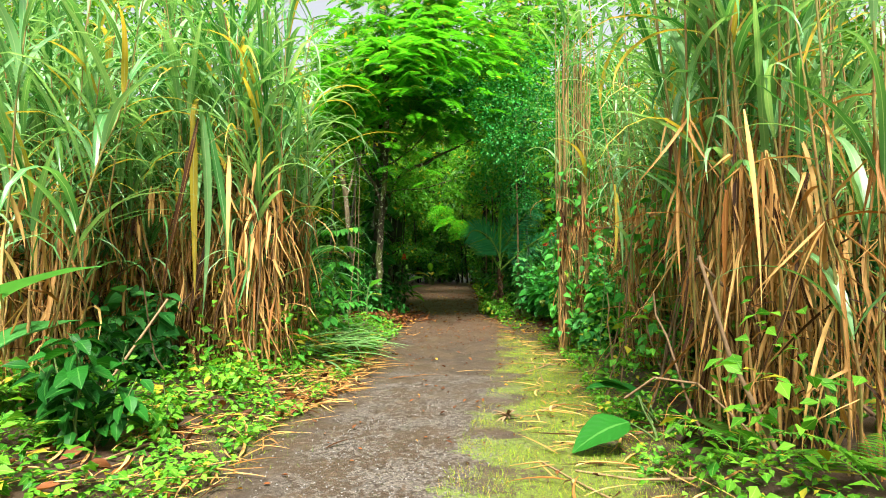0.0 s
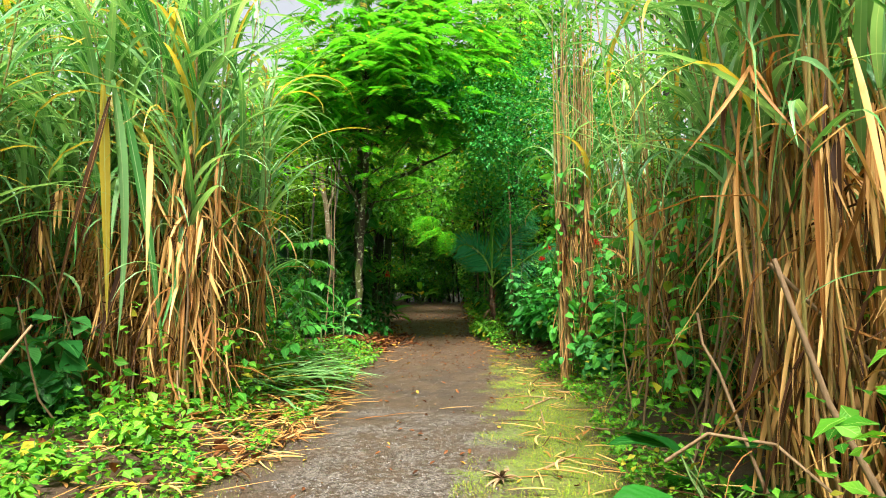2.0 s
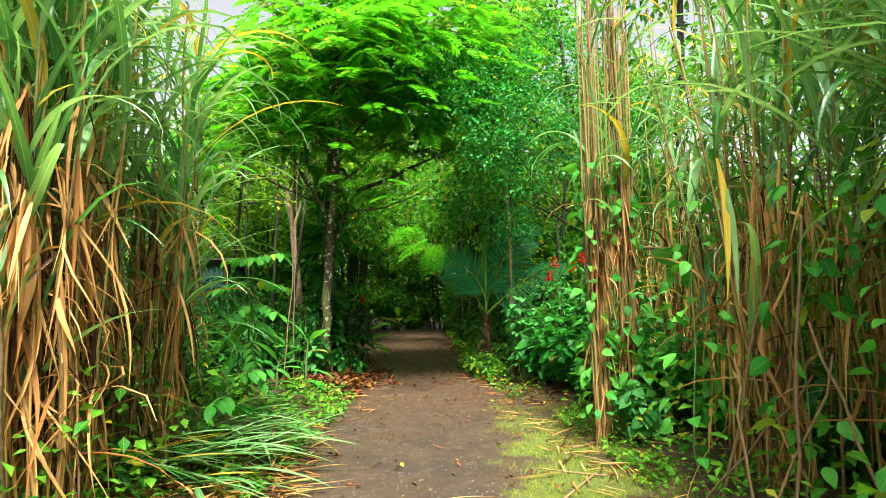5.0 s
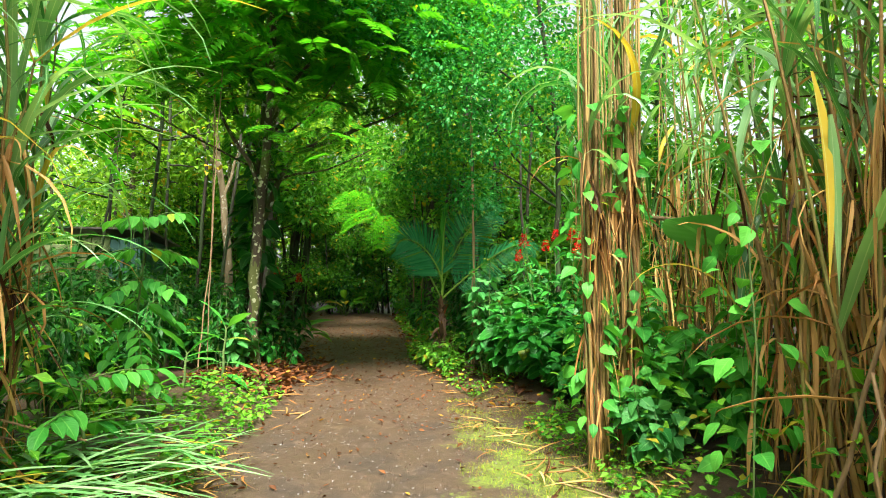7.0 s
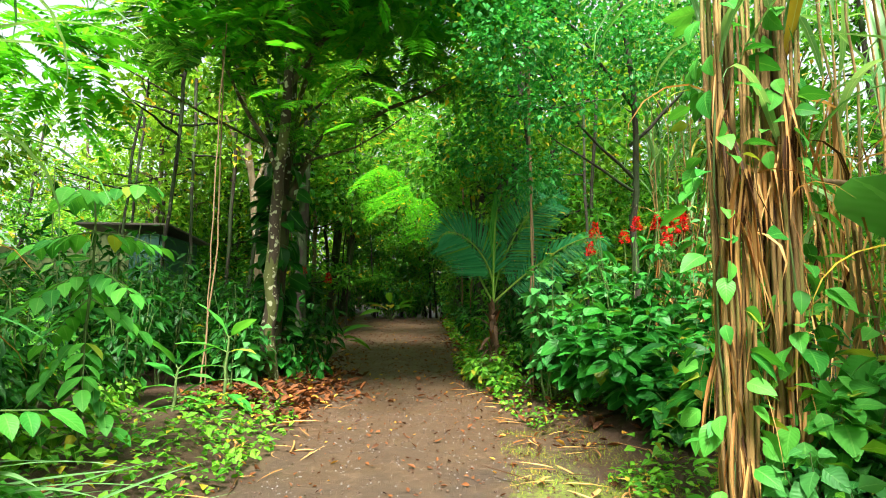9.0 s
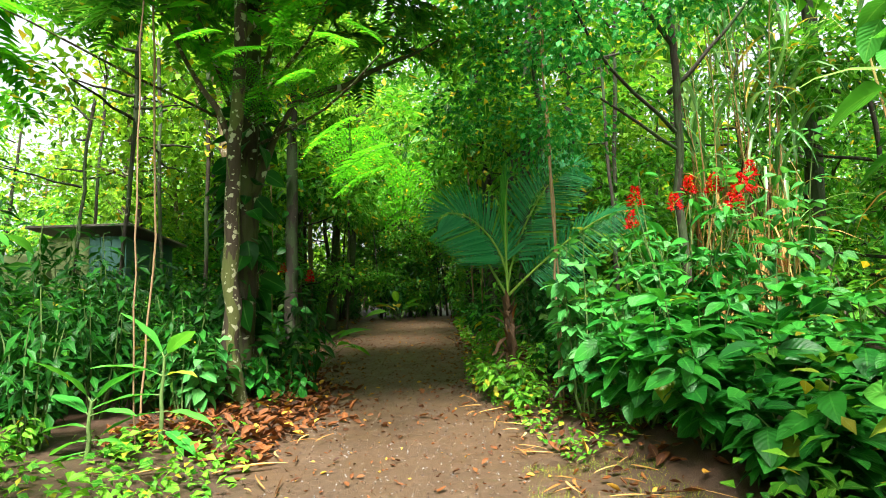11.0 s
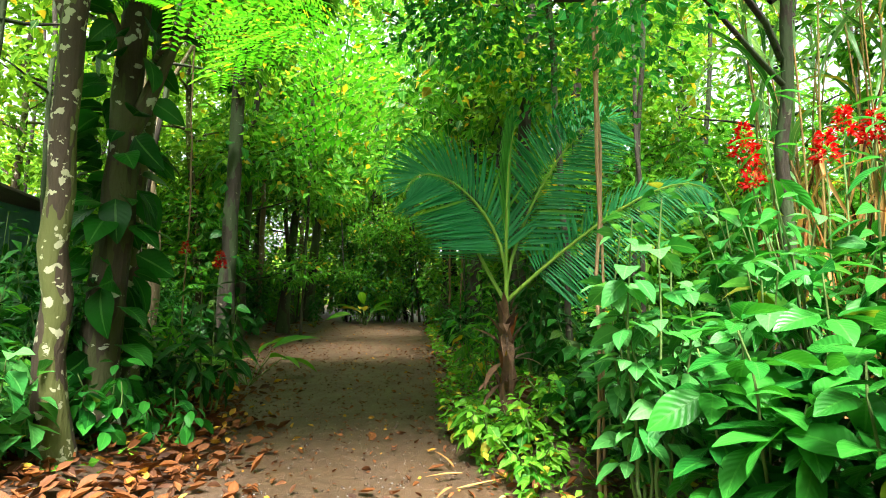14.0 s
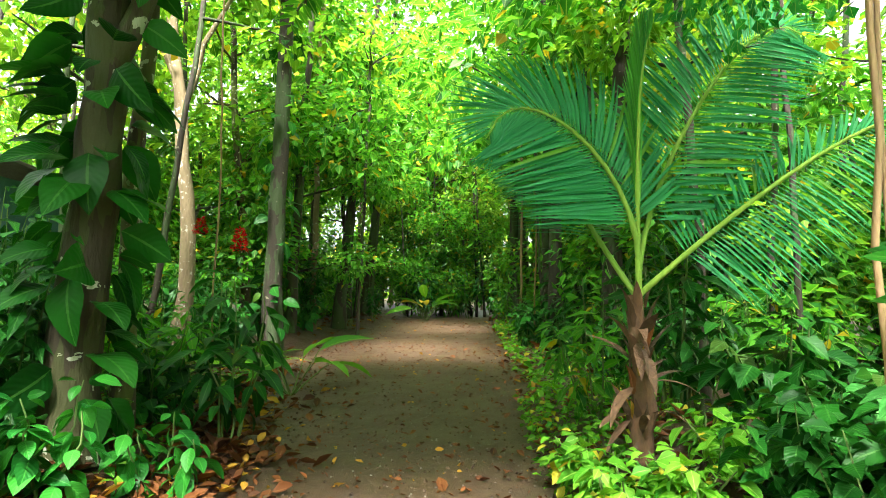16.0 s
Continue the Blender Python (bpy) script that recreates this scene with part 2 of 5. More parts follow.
def aim(az, el):
    return np.stack([np.cos(el) * np.cos(az), np.cos(el) * np.sin(az), np.sin(el)], -1)


def part(name, me, mat, parent=None, label="", where=None):
    """One mesh object, under a thing or a part."""
    if not me.materials:
        me.materials.append(mat)
    ob = new(name, me)
    if parent is not None:
        ob.parent = parent
    if where is not None:
        ob.matrix_basis = where
    return tagged(ob, label)


def thing(name, label, category, group="", at=(0, 0, 0), kind=""):
    ob = new(name)
    ob.empty_display_size = 0.1
    ob.location = at
    return tagged(ob, label, category, group, kind)


def stuff(name, pieces, mat, label, category, smooth=True):
    return tagged(part(name, mesh_of(name, pieces, smooth), mat), label, category, kind="stuff")


# ---- ground: one sheet, with the trodden path in it ----
def left_edge(y):
    return np.interp(y, [-5, 5, 7, 10, 13, 17, 19, 22, 30, 36], [-1.9, -1.8, -1.55, -1.36, -1.06, -1.05, -1.8, -2.7, -2.0, -1.5])


def right_edge(y):
    return np.interp(y, [-5, 4, 6, 8, 10, 12.5, 15, 17, 20, 36], [1.3, 1.45, 1.65, 1.95, 2.1, 1.9, 1.5, 1.2, 1.3, 1.5])


def moss_edge(y):
    return np.interp(y, [-5, 4, 5.2, 7, 10.5, 13, 15], [-0.1, 0.1, 0.3, 0.66, 1.1, 1.35, 1.5])


def ground_z(x, y):
    out = np.maximum(left_edge(y) - x, x - right_edge(y))
    bank = np.clip((out + 0.1) / 0.9, 0, 1)
    z = 0.03 * np.clip(y - 9, 0, 40) + 0.2 * bank * bank * (3 - 2 * bank)
    z = z + 0.3 * np.exp(-(((x - 1.95) / 0.5) ** 2 + ((y - 16.6) / 0.8) ** 2))
    z = z + (0.012 + 0.04 * bank) * (np.sin(x * 2.3 + y * 1.1) + np.sin(y * 1.7 - x * 0.9)) * 0.5
    return z + np.where(bank < 0.5, 0.008 * np.sin(x * 9 + 2 * np.sin(y * 3)) * np.sin(y * 7.3), 0)


def soft(e0, e1, v):
    t = np.clip((v - e0) / (e1 - e0), 0, 1)
    return t * t * (3 - 2 * t)


def ground():
    gx = np.concatenate([[-600, -250, -100, -50, -30, -20, -14, -10, -8, -6.5, -5.5], np.arange(-5, 5.01, 0.07), [5.5, 6.5, 8, 10, 14, 20, 30, 50, 100, 250, 600]])
    gy = np.concatenate([[-600, -250, -100, -40, -20, -10, -5, -2, 0], np.arange(1, 27, 0.08), [28, 29, 30, 32, 34, 36, 40, 45, 50, 70, 100, 250, 600]])
    Y, X = np.meshgrid(gy, gx, indexing="ij")
    Z = ground_z(X, Y) + rng.normal(0, 0.004, X.shape)
    me = mesh_of("ground", [(np.stack([X, Y, Z], 2).reshape(-1, 3), strip_faces(len(gy) - 1, len(gx) - 1), np.stack([X, Y], 2).reshape(-1, 2))])
    jag = 0.16 * np.sin(Y * 5.1 + 2 * np.sin(X * 3)) + 0.1 * np.sin(Y * 13 + X * 7)
    inside = soft(-0.2, 0.2, np.minimum(X - left_edge(Y), right_edge(Y) - X) + jag)
    moss = soft(-0.25, 0.35, X - moss_edge(Y) + jag * 1.6) * inside * soft(14, 11, Y)
    moss = np.maximum(moss, 0.7 * soft(0.45, 0.0, X - left_edge(Y) + jag) * inside * soft(11, 8, Y))
    gravel = soft(0.3, 0.9, X - left_edge(Y)) * soft(-0.3, 0.4, moss_edge(Y) + 0.25 - X + jag) * soft(8.9, 7.9, Y + jag * 3) * soft(3.0, 4.2, Y)
    loam = soft(10.5, 14.0, Y + jag * 2) * inside
    for name, a in (("path", inside), ("moss", moss), ("gravel", gravel), ("loam", loam)):
        me.attributes.new(name, "FLOAT", "POINT").data.foreach_set("value", a.ravel().astype(np.float32))
    m, nodes, links, bsdf = material("forest_ground")

    def mask(name):
        n = node(m, "ShaderNodeAttribute")
        n.attribute_name = name
        return n.outputs["Fac"]

    fine, mid, broad = speckle(m, 90.0, 6.0), speckle(m, 16.0, 6.0), speckle(m, 1.6, 3.0)
    dirt = blend(m, mid, (0.020, 0.012, 0.007), (0.078, 0.048, 0.025))
    dirt = blend(m, soft_step(m, broad, 0.42, 0.62), dirt, blend(m, mid, (0.016, 0.010, 0.006), (0.048, 0.030, 0.016)))
    dirt = blend(m, soft_step(m, speckle(m, 4.5, 5.0), 0.55, 0.75), dirt, (0.085, 0.055, 0.032))
    dirt = blend(m, maths(m, "MULTIPLY", maths(m, "GREATER_THAN", fine, 0.64), 0.35), dirt, (0.17, 0.115, 0.075))
    dirt = blend(m, maths(m, "MULTIPLY", mask("loam"), 0.6), dirt, blend(m, mid, (0.022, 0.011, 0.005), (0.105, 0.054, 0.020)))
    vor = node(m, "ShaderNodeTexVoronoi", Scale=55.0)
    tc = node(m, "ShaderNodeTexCoord")
    links.new(tc.outputs["Object"], vor.inputs["Vector"])
    sepc = node(m, "ShaderNodeSeparateColor")
    links.new(vor.outputs["Color"], sepc.inputs[0])
    stone = blend(m, sepc.outputs[0], (0.028, 0.022, 0.018), (0.15, 0.125, 0.10))
    dirt = blend(m, maths(m, "MULTIPLY", mask("gravel"), maths(m, "MULTIPLY", maths(m, "GREATER_THAN", maths(m, "ADD", mid, maths(m, "MULTIPLY", broad, 0.6)), 0.8), 0.85)), dirt, stone)
    humus = blend(m, mid, (0.010, 0.006, 0.004), (0.07, 0.034, 0.014))
    edge = maths(m, "GREATER_THAN", maths(m, "ADD", mask("path"), maths(m, "MULTIPLY", maths(m, "SUBTRACT", mid, 0.5), 0.9)), 0.5)
    base = blend(m, edge, humus, dirt)
    green = blend(m, fine, (0.04, 0.08, 0.006), (0.20, 0.28, 0.02))
    tuft = maths(m, "GREATER_THAN", maths(m, "ADD", mask("moss"), maths(m, "MULTIPLY", maths(m, "SUBTRACT", speckle(m, 26.0, 8.0, rough=0.75), 0.5), 4.0)), 0.8)
    base = blend(m, maths(m, "MULTIPLY", tuft, 0.6), base, green)
    links.new(base, bsdf.inputs["Base Color"])
    bsdf.inputs["Roughness"].default_value = 0.72
    links.new(maths(m, "MULTIPLY_ADD", broad, 0.5, 0.35), bsdf.inputs["Roughness"])
    relief(m, bsdf, maths(m, "ADD", maths(m, "MULTIPLY", mid, 1.5), maths(m, "ADD", fine, maths(m, "MULTIPLY", maths(m, "MULTIPLY", vor.outputs["Distance"], -1.2), mask("gravel")))), 0.7, 0.018)
    tagged(part("ground", me, m), "damp brown dirt path through leaf-littered forest floor", "ground", kind="structure")


ground()


def on_ground(x, y, lift=0.0):
    return (float(x), float(y), float(ground_z(np.float64(x), np.float64(y))) + lift)


# ---- tall cane grass ----
def cane_line(height, lean=0.05, wobble=0.025):
    a, b = rng.normal(0, lean * height, 2)
    return bent((0, 0, -0.05), (a, b, height), 9, wobble)


def along(line, fr):
    q = np.clip(fr, 0, 0.999) * 8
    i = q.astype(int)
    f = (q - i)[:, None]
    return line[i] * (1 - f) + line[i + 1] * f


def stalk_mesh(line, r):
    pieces = [tube(line, np.linspace(r, r * 0.55, 9), 6)]
    height = line[-1][2]
    for k in np.arange(0.25, height * 0.9, 0.26):
        c = along(line, np.array([k / height]))[0]
        q = r * (1.25 - 0.5 * k / height)
        pieces.append(tube([c - (0, 0, 0.007), c, c + (0, 0, 0.007)], [q * 0.8, q, q * 0.8], 5))
    return mesh_of("cane_stalk", pieces)


CANES = []
for h in (3.4, 4.3, 2.8, 3.9, 4.8, 3.2, 2.4, 4.0, 1.7, 4.5):
    line = cane_line(h)
    CANES.append((h, line, stalk_mesh(line, rng.uniform(0.009, 0.015))))

STRAIGHT = []
for h in (3.6, 4.2, 4.6, 3.9):
    line = cane_line(h, 0.009, 0.012)
    STRAIGHT.append((h, line, stalk_mesh(line, rng.uniform(0.010, 0.016))))


def one_blade(green):
    """A single strap leaf from its joint, as a mesh to be shared."""
    u = rng.uniform
    if green:
        return mesh_of("green_blade", [blades(np.zeros((1, 3)), np.zeros(1), np.array([u(0.8, 1.4)]), np.array([u(1.6, 3.0)]), np.array([u(1.1, 1.9)]), np.array([u(0.045, 0.09)]), 12, 0.3, 0.3)])
    return mesh_of("dry_blade", [blades(np.zeros((1, 3)), np.zeros(1), np.array([u(-1.5, -0.7)]), np.array([u(0.0, 0.6)]), np.array([u(0.6, 1.2)]), np.array([u(0.02, 0.045)]), 10, 0.6, 0.8)])


GREEN_BLADES = [one_blade(True) for _ in range(9)]
DRY_BLADES = [one_blade(False) for _ in range(9)]


def cane_clump(x, y, count, spread, label, tall=1.0, leafy=1.0, dry=1.0, singles=0, lowest=0.36, wild_share=0.2, sway=0.065):
    clump = thing("cane_clump", label, "cane grass", "tall cane beside the path", on_ground(x, y))
    green, brown, joints = [], [], []
    for k in range(count):
        a, r = rng.uniform(0, 6.28), spread * math.sqrt(rng.uniform())
        h, line, me = (STRAIGHT if leafy < 0.2 else CANES)[int(rng.integers(4 if leafy < 0.2 else len(CANES)))]
        dx, dy = r * math.cos(a), r * math.sin(a)
        dz = on_ground(x + dx, y + dy)[2] - clump.location.z
        turn = Euler((rng.normal(0, sway), rng.normal(0, sway), rng.uniform(0, 6.28)))
        m = Matrix.LocRotScale((dx, dy, dz), turn, (1, 1, tall * rng.uniform(0.85, 1.12)))
        part("cane_stalk", me, CANE_STALK, clump, where=m)
        m = np.array(m)

        def at(fr):
            return along(line, fr) @ m[:3, :3].T + m[:3, 3]

        n = int(round(11 * leafy * (0.3 if h < 2 else 1)))
        if n:
            P = at(rng.uniform(lowest, 1.0, n) ** 0.75)
            green.append(blades(P, rng.uniform(0, 6.28, n), rng.uniform(0.85, 1.52, n), rng.uniform(0.8, 3.3, n), rng.uniform(0.9, 2.0, n), rng.uniform(0.035, 0.085, n), 8, 0.3, 0.3))
            joints.append((True, P[0]))
        n = int(round(11 * dry))
        if n:
            fr = np.clip(rng.uniform(0.3, 2.7, n) / (h * tall), 0.05, 0.95)
            P = at(fr)
            e = rng.uniform(-1.52, -1.05, n)
            wild = rng.uniform(0, 1, n) < wild_share
            e = np.where(wild, rng.uniform(-0.4, 0.9, n), e)
            brown.append(blades(P, rng.uniform(0, 6.28, n), e, np.where(wild, rng.uniform(1.0, 2.4, n), np.minimum(1.55 + e, 0.4)), rng.uniform(0.3, 1.1, n) * (0.7 if leafy < 0.2 else 1), rng.uniform(0.01, 0.046, n) * (0.6 if leafy < 0.2 else 1), 5, 0.7, 0.9 if leafy > 0.2 else 0.3))
            joints.append((False, P[0]))
    if green:
        tagged(part("green_foliage", mesh_of("green_foliage", green), CANE_GREEN, clump), "long arching green strap leaves", kind="stuff")
    if brown:
        tagged(part("dry_foliage", mesh_of("dry_foliage", brown), CANE_DRY, clump), "dead tan strap leaves hanging along the stalks", kind="stuff")
    for k in range(singles):
        is_green, p = joints[int(rng.integers(len(joints)))]
        me = (GREEN_BLADES if is_green else DRY_BLADES)[int(rng.integers(9))]
        part("green_blade" if is_green else "dry_blade", me, CANE_GREEN if is_green else CANE_DRY, clump, where=Matrix.LocRotScale(p, Euler((0, 0, rng.uniform(0, 6.28))), [rng.uniform(0.8, 1.15)] * 3))
    return clump


DRY_LABEL = "tall cane with tan stalks, green straps and hanging dead leaves"
GREEN_LABEL = "tall green cane arching over with dry lower leaves"
for x, y, n, s, tall, leafy, dry, single in [
        (-2.5, 7.7, 28, 0.40, 1.05, 0.7, 1.7, 110), (-3.2, 8.1, 26, 0.5, 1.15, 0.9, 1.7, 80), (-4.0, 8.0, 24, 0.5, 1.2, 0.9, 1.6, 40), (-2.6, 9.2, 15, 0.4, 1.1, 0.3, 1.7, 30), (-2.5, 9.75, 7, 0.22, 0.9, 1.8, 0.6, 50), (-3.3, 9.4, 16, 0.5, 1.25, 0.5, 1.2, 0),
        (-4.9, 7.2, 22, 0.55, 1.1, 1.2, 0.9, 0), (-4.2, 6.3, 12, 0.4, 1.0, 1.2, 0.9, 30), (-3.7, 5.0, 6, 0.3, 1.1, 1.6, 0.4, 10), (-5.8, 6.0, 16, 0.6, 1.1, 1.2, 0.6, 0), (-4.6, 9.6, 18, 0.6, 1.3, 1.1, 0.5, 0), (-6.2, 8.6, 18, 0.7, 1.3, 1.1, 0.5, 0), (-3.6, 10.6, 5, 0.3, 1.2, 1.0, 0.6, 12), (-6.0, 11.5, 10, 0.8, 1.3, 1, 0.3, 0),
        (2.45, 4.75, 34, 0.36, 1.25, 0.35, 1.0, 130), (2.95, 5.9, 8, 0.4, 1.0, 1.5, 0.5, 40), (3.5, 5.4, 7, 0.4, 1.2, 0.5, 0.9, 0), (2.95, 6.9, 9, 0.4, 1.1, 1.1, 0.7, 40), (3.7, 6.6, 20, 0.5, 1.2, 1.0, 0.7, 0), (2.75, 8.2, 13, 0.3, 1.2, 0.4, 0.8, 20),
        (3.6, 8.1, 18, 0.55, 1.2, 0.9, 0.7, 0), (3.05, 9.1, 12, 0.35, 1.15, 0.4, 0.9, 10), (2.14, 10.35, 24, 0.1, 1.25, 0.1, 0.6, 0), (2.52, 10.42, 34, 0.12, 1.25, 0.08, 0.6, 0), (3.7, 9.6, 9, 0.5, 1.2, 0.4, 1.0, 0), (3.5, 10.7, 9, 0.4, 1.2, 0.2, 1.2, 0), (4.4, 10.3, 9, 0.6, 1.2, 0.4, 1.0, 0),
        (2.65, 3.9, 9, 0.3, 1.1, 0.4, 1.0, 50), (3.5, 4.0, 5, 0.4, 1.1, 0.6, 1.0, 0), (4.6, 7.5, 14, 0.7, 1.2, 0.9, 0.5, 0), (4.5, 12.4, 10, 0.6, 1.2, 0.4, 1.2, 0), (4.6, 16.0, 14, 0.5, 1.5, 0.6, 1.5, 0), (5.2, 17.4, 12, 0.5, 1.6, 0.6, 1.5, 0),
        (2.6, 1.6, 8, 0.5, 1.1, 0.8, 0.8, 0), (2.8, -0.6, 8, 0.6, 1.1, 0.8, 0.8, 0), (2.7, -3, 8, 0.6, 1.1, 0.8, 0.8, 0), (-4.0, 1.4, 8, 0.6, 1.1, 0.8, 0.8, 0), (-3.6, -1, 8, 0.6, 1.1, 0.8, 0.8, 0), (-3.5, -3.4, 8, 0.6, 1.1, 0.8, 0.8, 0), (4.4, 3.0, 8, 0.6, 1.1, 0.8, 0.8, 0), (-6.0, 3.0, 8, 0.6, 1.1, 0.8, 0.8, 0)]:
    clump = cane_clump(x, y, n, s, DRY_LABEL if dry > 0.95 else GREEN_LABEL, tall, leafy, dry, single, 0.36, 0.04 if leafy < 0.2 else 0.2, 0.012 if leafy < 0.2 else 0.065)
    # long broad straps that hang down over the edge of the thicket
    for hx, hy, hz, ln, wd, yaw, dead in {(-3.2, 8.1): [(-2.85, 6.75, 3.45, 2.6, 0.13, 1.4, False), (-2.92, 6.72, 3.4, 2.3, 0.1, 1.9, False), (-2.88, 6.78, 3.3, 2.4, 0.09, 4.6, True), (-2.8, 6.8, 3.4, 2.75, 0.09, 1.2, False)],
                                          (2.45, 4.75): [(2.1, 4.4, 2.6, 1.0, 0.04, 3.0, True), (2.1, 4.3, 2.9, 1.3, 0.06, 2.6, False)],
                                          (2.95, 5.9): [(2.35, 5.7, 2.8, 1.2, 0.07, 3.3, False), (2.4, 5.6, 2.7, 1.5, 0.08, 3.6, False), (2.3, 6.0, 2.3, 0.9, 0.04, 3.0, True)]}.get((x, y), []):
        me = mesh_of("hanging_blade", [blades(np.zeros((1, 3)), np.array([yaw]), np.array([-1.3]), np.array([0.2]), np.array([ln]), np.array([wd]), 12, 0.3, 0.4)])
        part("hanging_blade", me, CANE_DRY if dead else CANE_GREEN, clump, where=Matrix.Translation(Vector((hx, hy, hz)) - clump.location))
    # a fresh fan of broad straps at the head of one clump
    if (x, y) == (2.95, 5.9):
        for k in range(20):
            me = mesh_of("fan_blade", [blades(np.zeros((1, 3)), np.array([k * 2.4]), np.array([rng.uniform(0.75, 1.45)]), np.array([rng.uniform(0.3, 1.8)]), np.array([rng.uniform(0.8, 1.4)]), np.array([rng.uniform(0.06, 0.1)]), 12, 0.3, 0.2)])
            part("fan_blade", me, CANE_GREEN, clump, where=Matrix.Translation((-0.3, 0.4, 2.0 + 0.02 * k)))
    # straps that hang limp from the joints, and dead tufts bunched below them
    for _ in range({(-2.5, 7.7): 16, (-3.2, 8.1): 12, (-4.0, 8.0): 10, (-4.2, 6.3): 6, (2.45, 4.75): 8, (2.95, 5.9): 7, (2.75, 8.2): 5, (-2.5, 9.75): 9, (2.14, 10.35): 3, (2.52, 10.42): 3}.get((x, y), 0)):
        side = 1 if x < 0 else -1
        tight = 0.3 if s < 0.2 else 1.0
        p = (side * rng.uniform(-0.1, 0.45) * tight, rng.uniform(-0.75, -0.2) * tight, rng.uniform(1.7, 2.7))
        dead = rng.uniform() < 0.5
        if rng.uniform() < (0.75 if tight == 1 else 0.0):
            n = 1
            ln, wd = np.array([rng.uniform(0.7, 1.5)]), np.array([rng.uniform(0.04, 0.08)])
        else:
            n, dead = 9, True
            ln, wd = rng.uniform(0.3, 0.65, n), rng.uniform(0.02, 0.05, n)
        me = mesh_of("limp_blade", [blades(rng.normal(0, 0.025, (n, 3)), rng.uniform(0, 6.28, n), rng.uniform(-1.5, -1.2, n), rng.uniform(0.05, 0.3, n), ln, wd, 10, 0.5, 0.5)])
        part("limp_blade" if n == 1 else "dead_tuft", me, CANE_DRY if dead else CANE_GREEN, clump, where=Matrix.Translation(p))


def thicket(n, xs, ys, label):
    stalks, green, brown = [], [], []
    for _ in range(n):
        x, y = rng.uniform(*xs), rng.uniform(*ys)
        foot = np.array(on_ground(x, y))
        h = rng.uniform(2.6, 5.0)
        tip = foot + (*rng.normal(0, 0.3, 2), h)
        line = bent(foot - (0, 0, 0.05), tip, 5, 0.03)
        stalks.append(tube(line, np.linspace(0.015, 0.008, 5), 5))
        for pieces, k, low, el, droop in ((green, 7, 0.4, (0.85, 1.5), (0.8, 3.2)), (brown, 5, 0.1, (-1.5, -0.9), (0.0, 0.4))):
            fr = rng.uniform(low, 1.0 if k == 7 else 0.6, k)
            P = np.stack([np.interp(fr, np.linspace(0, 1, 5), line[:, i]) for i in range(3)], 1)
            pieces.append(blades(P, rng.uniform(0, 6.28, k), rng.uniform(*el, k), rng.uniform(*droop, k), rng.uniform(0.7, 1.8, k), rng.uniform(0.03, 0.075, k), 5, 0.3, 0.3))
    top = tagged(thing("cane_thicket", label, "cane grass", at=(0, 0, 0)), kind="stuff")
    for name, pieces, mat in (("stalks", stalks, CANE_STALK), ("green_foliage", green, CANE_GREEN), ("dry_foliage", brown, CANE_DRY)):
        tagged(part(name, mesh_of(name, pieces), mat, top), kind="stuff")


thicket(200, (-9.5, -4.6), (6.8, 10.4), "deep thicket of tall green cane behind the path's edge")
thicket(170, (4.0, 8.5), (5.6, 9.0), "deep thicket of tall green cane behind the path's edge")


# ---- leafy shrubs: stems, and every leaf a piece of its own on the near ones ----
OVATE = leaf_shape(0.54, 7, 0.5, 0.3, 0.35, 0.012, 0.0, 2)
LOW_OVATE, LOW_LANCE, LOW_HEART = leaf_shape(0.58, 3, 0.4, 0.3, 0.35), leaf_shape(0.32, 2, 0.45, 0.35, 0.35), leaf_shape(0.8, 3, 0.3, 0.3, 0.3)
LANCE = leaf_shape(0.3, 5, 0.45, 0.35, 0.35)
HEART = leaf_shape(0.64, 7, 0.38, 0.25, 0.4, 0.014, 0.0, 2)
ROUND = leaf_shape(0.75, 2, 0.5, 0.2, 0.2)
LEAF_MESH = {}


def single_leaf(shape, mat, key):
    if key not in LEAF_MESH:
        me = mesh_of("leaf", [shape])
        me.materials.append(mat)
        LEAF_MESH[key] = me
    return LEAF_MESH[key]


def shrub_plan(height, spread, stems, whorls, per, size, droop=0.3):
    """Stem lines, and where each leaf sits and points."""
    lines, P, D, S = [], [], [], []
    for s in range(stems):
        a = 6.28 * s / stems + rng.uniform(-0.5, 0.5)
        r = spread * math.sqrt(rng.uniform(0.1, 1))
        h = height * rng.uniform(0.65, 1.0) * (1 - 0.25 * (r / max(spread, 0.01)) ** 2)
        line = bent((0.06 * math.cos(a), 0.06 * math.sin(a), -0.03), (r * math.cos(a), r * math.sin(a), h), 7, 0.03)
        lines.append(line)
        for k in range(whorls):
            f = 1 - (k / whorls) * (0.78 if per < 6 else 0.85) * rng.uniform(0.85, 1.1)
            q = max(0.05, min(0.999, f)) * 6
            i = int(q)
            c = line[i] * (1 - q + i) + line[i + 1] * (q - i)
            for j in range(per):
                az = 6.28 * j / per + k * 1.1 + rng.uniform(-0.4, 0.4)
                el = rng.uniform(-0.5, 0.5) + (0.35 if k == 0 else 0) - droop
                d = aim(np.float64(az), np.float64(el))
                P.append(c + d * 0.05 + (0, 0, rng.uniform(-0.03, 0.03)))
                D.append(d)
                S.append(size * rng.uniform(0.6, 1.15) * (0.7 if k == 0 else 1.0))
    return lines, np.array(P), np.array(D), np.array(S)


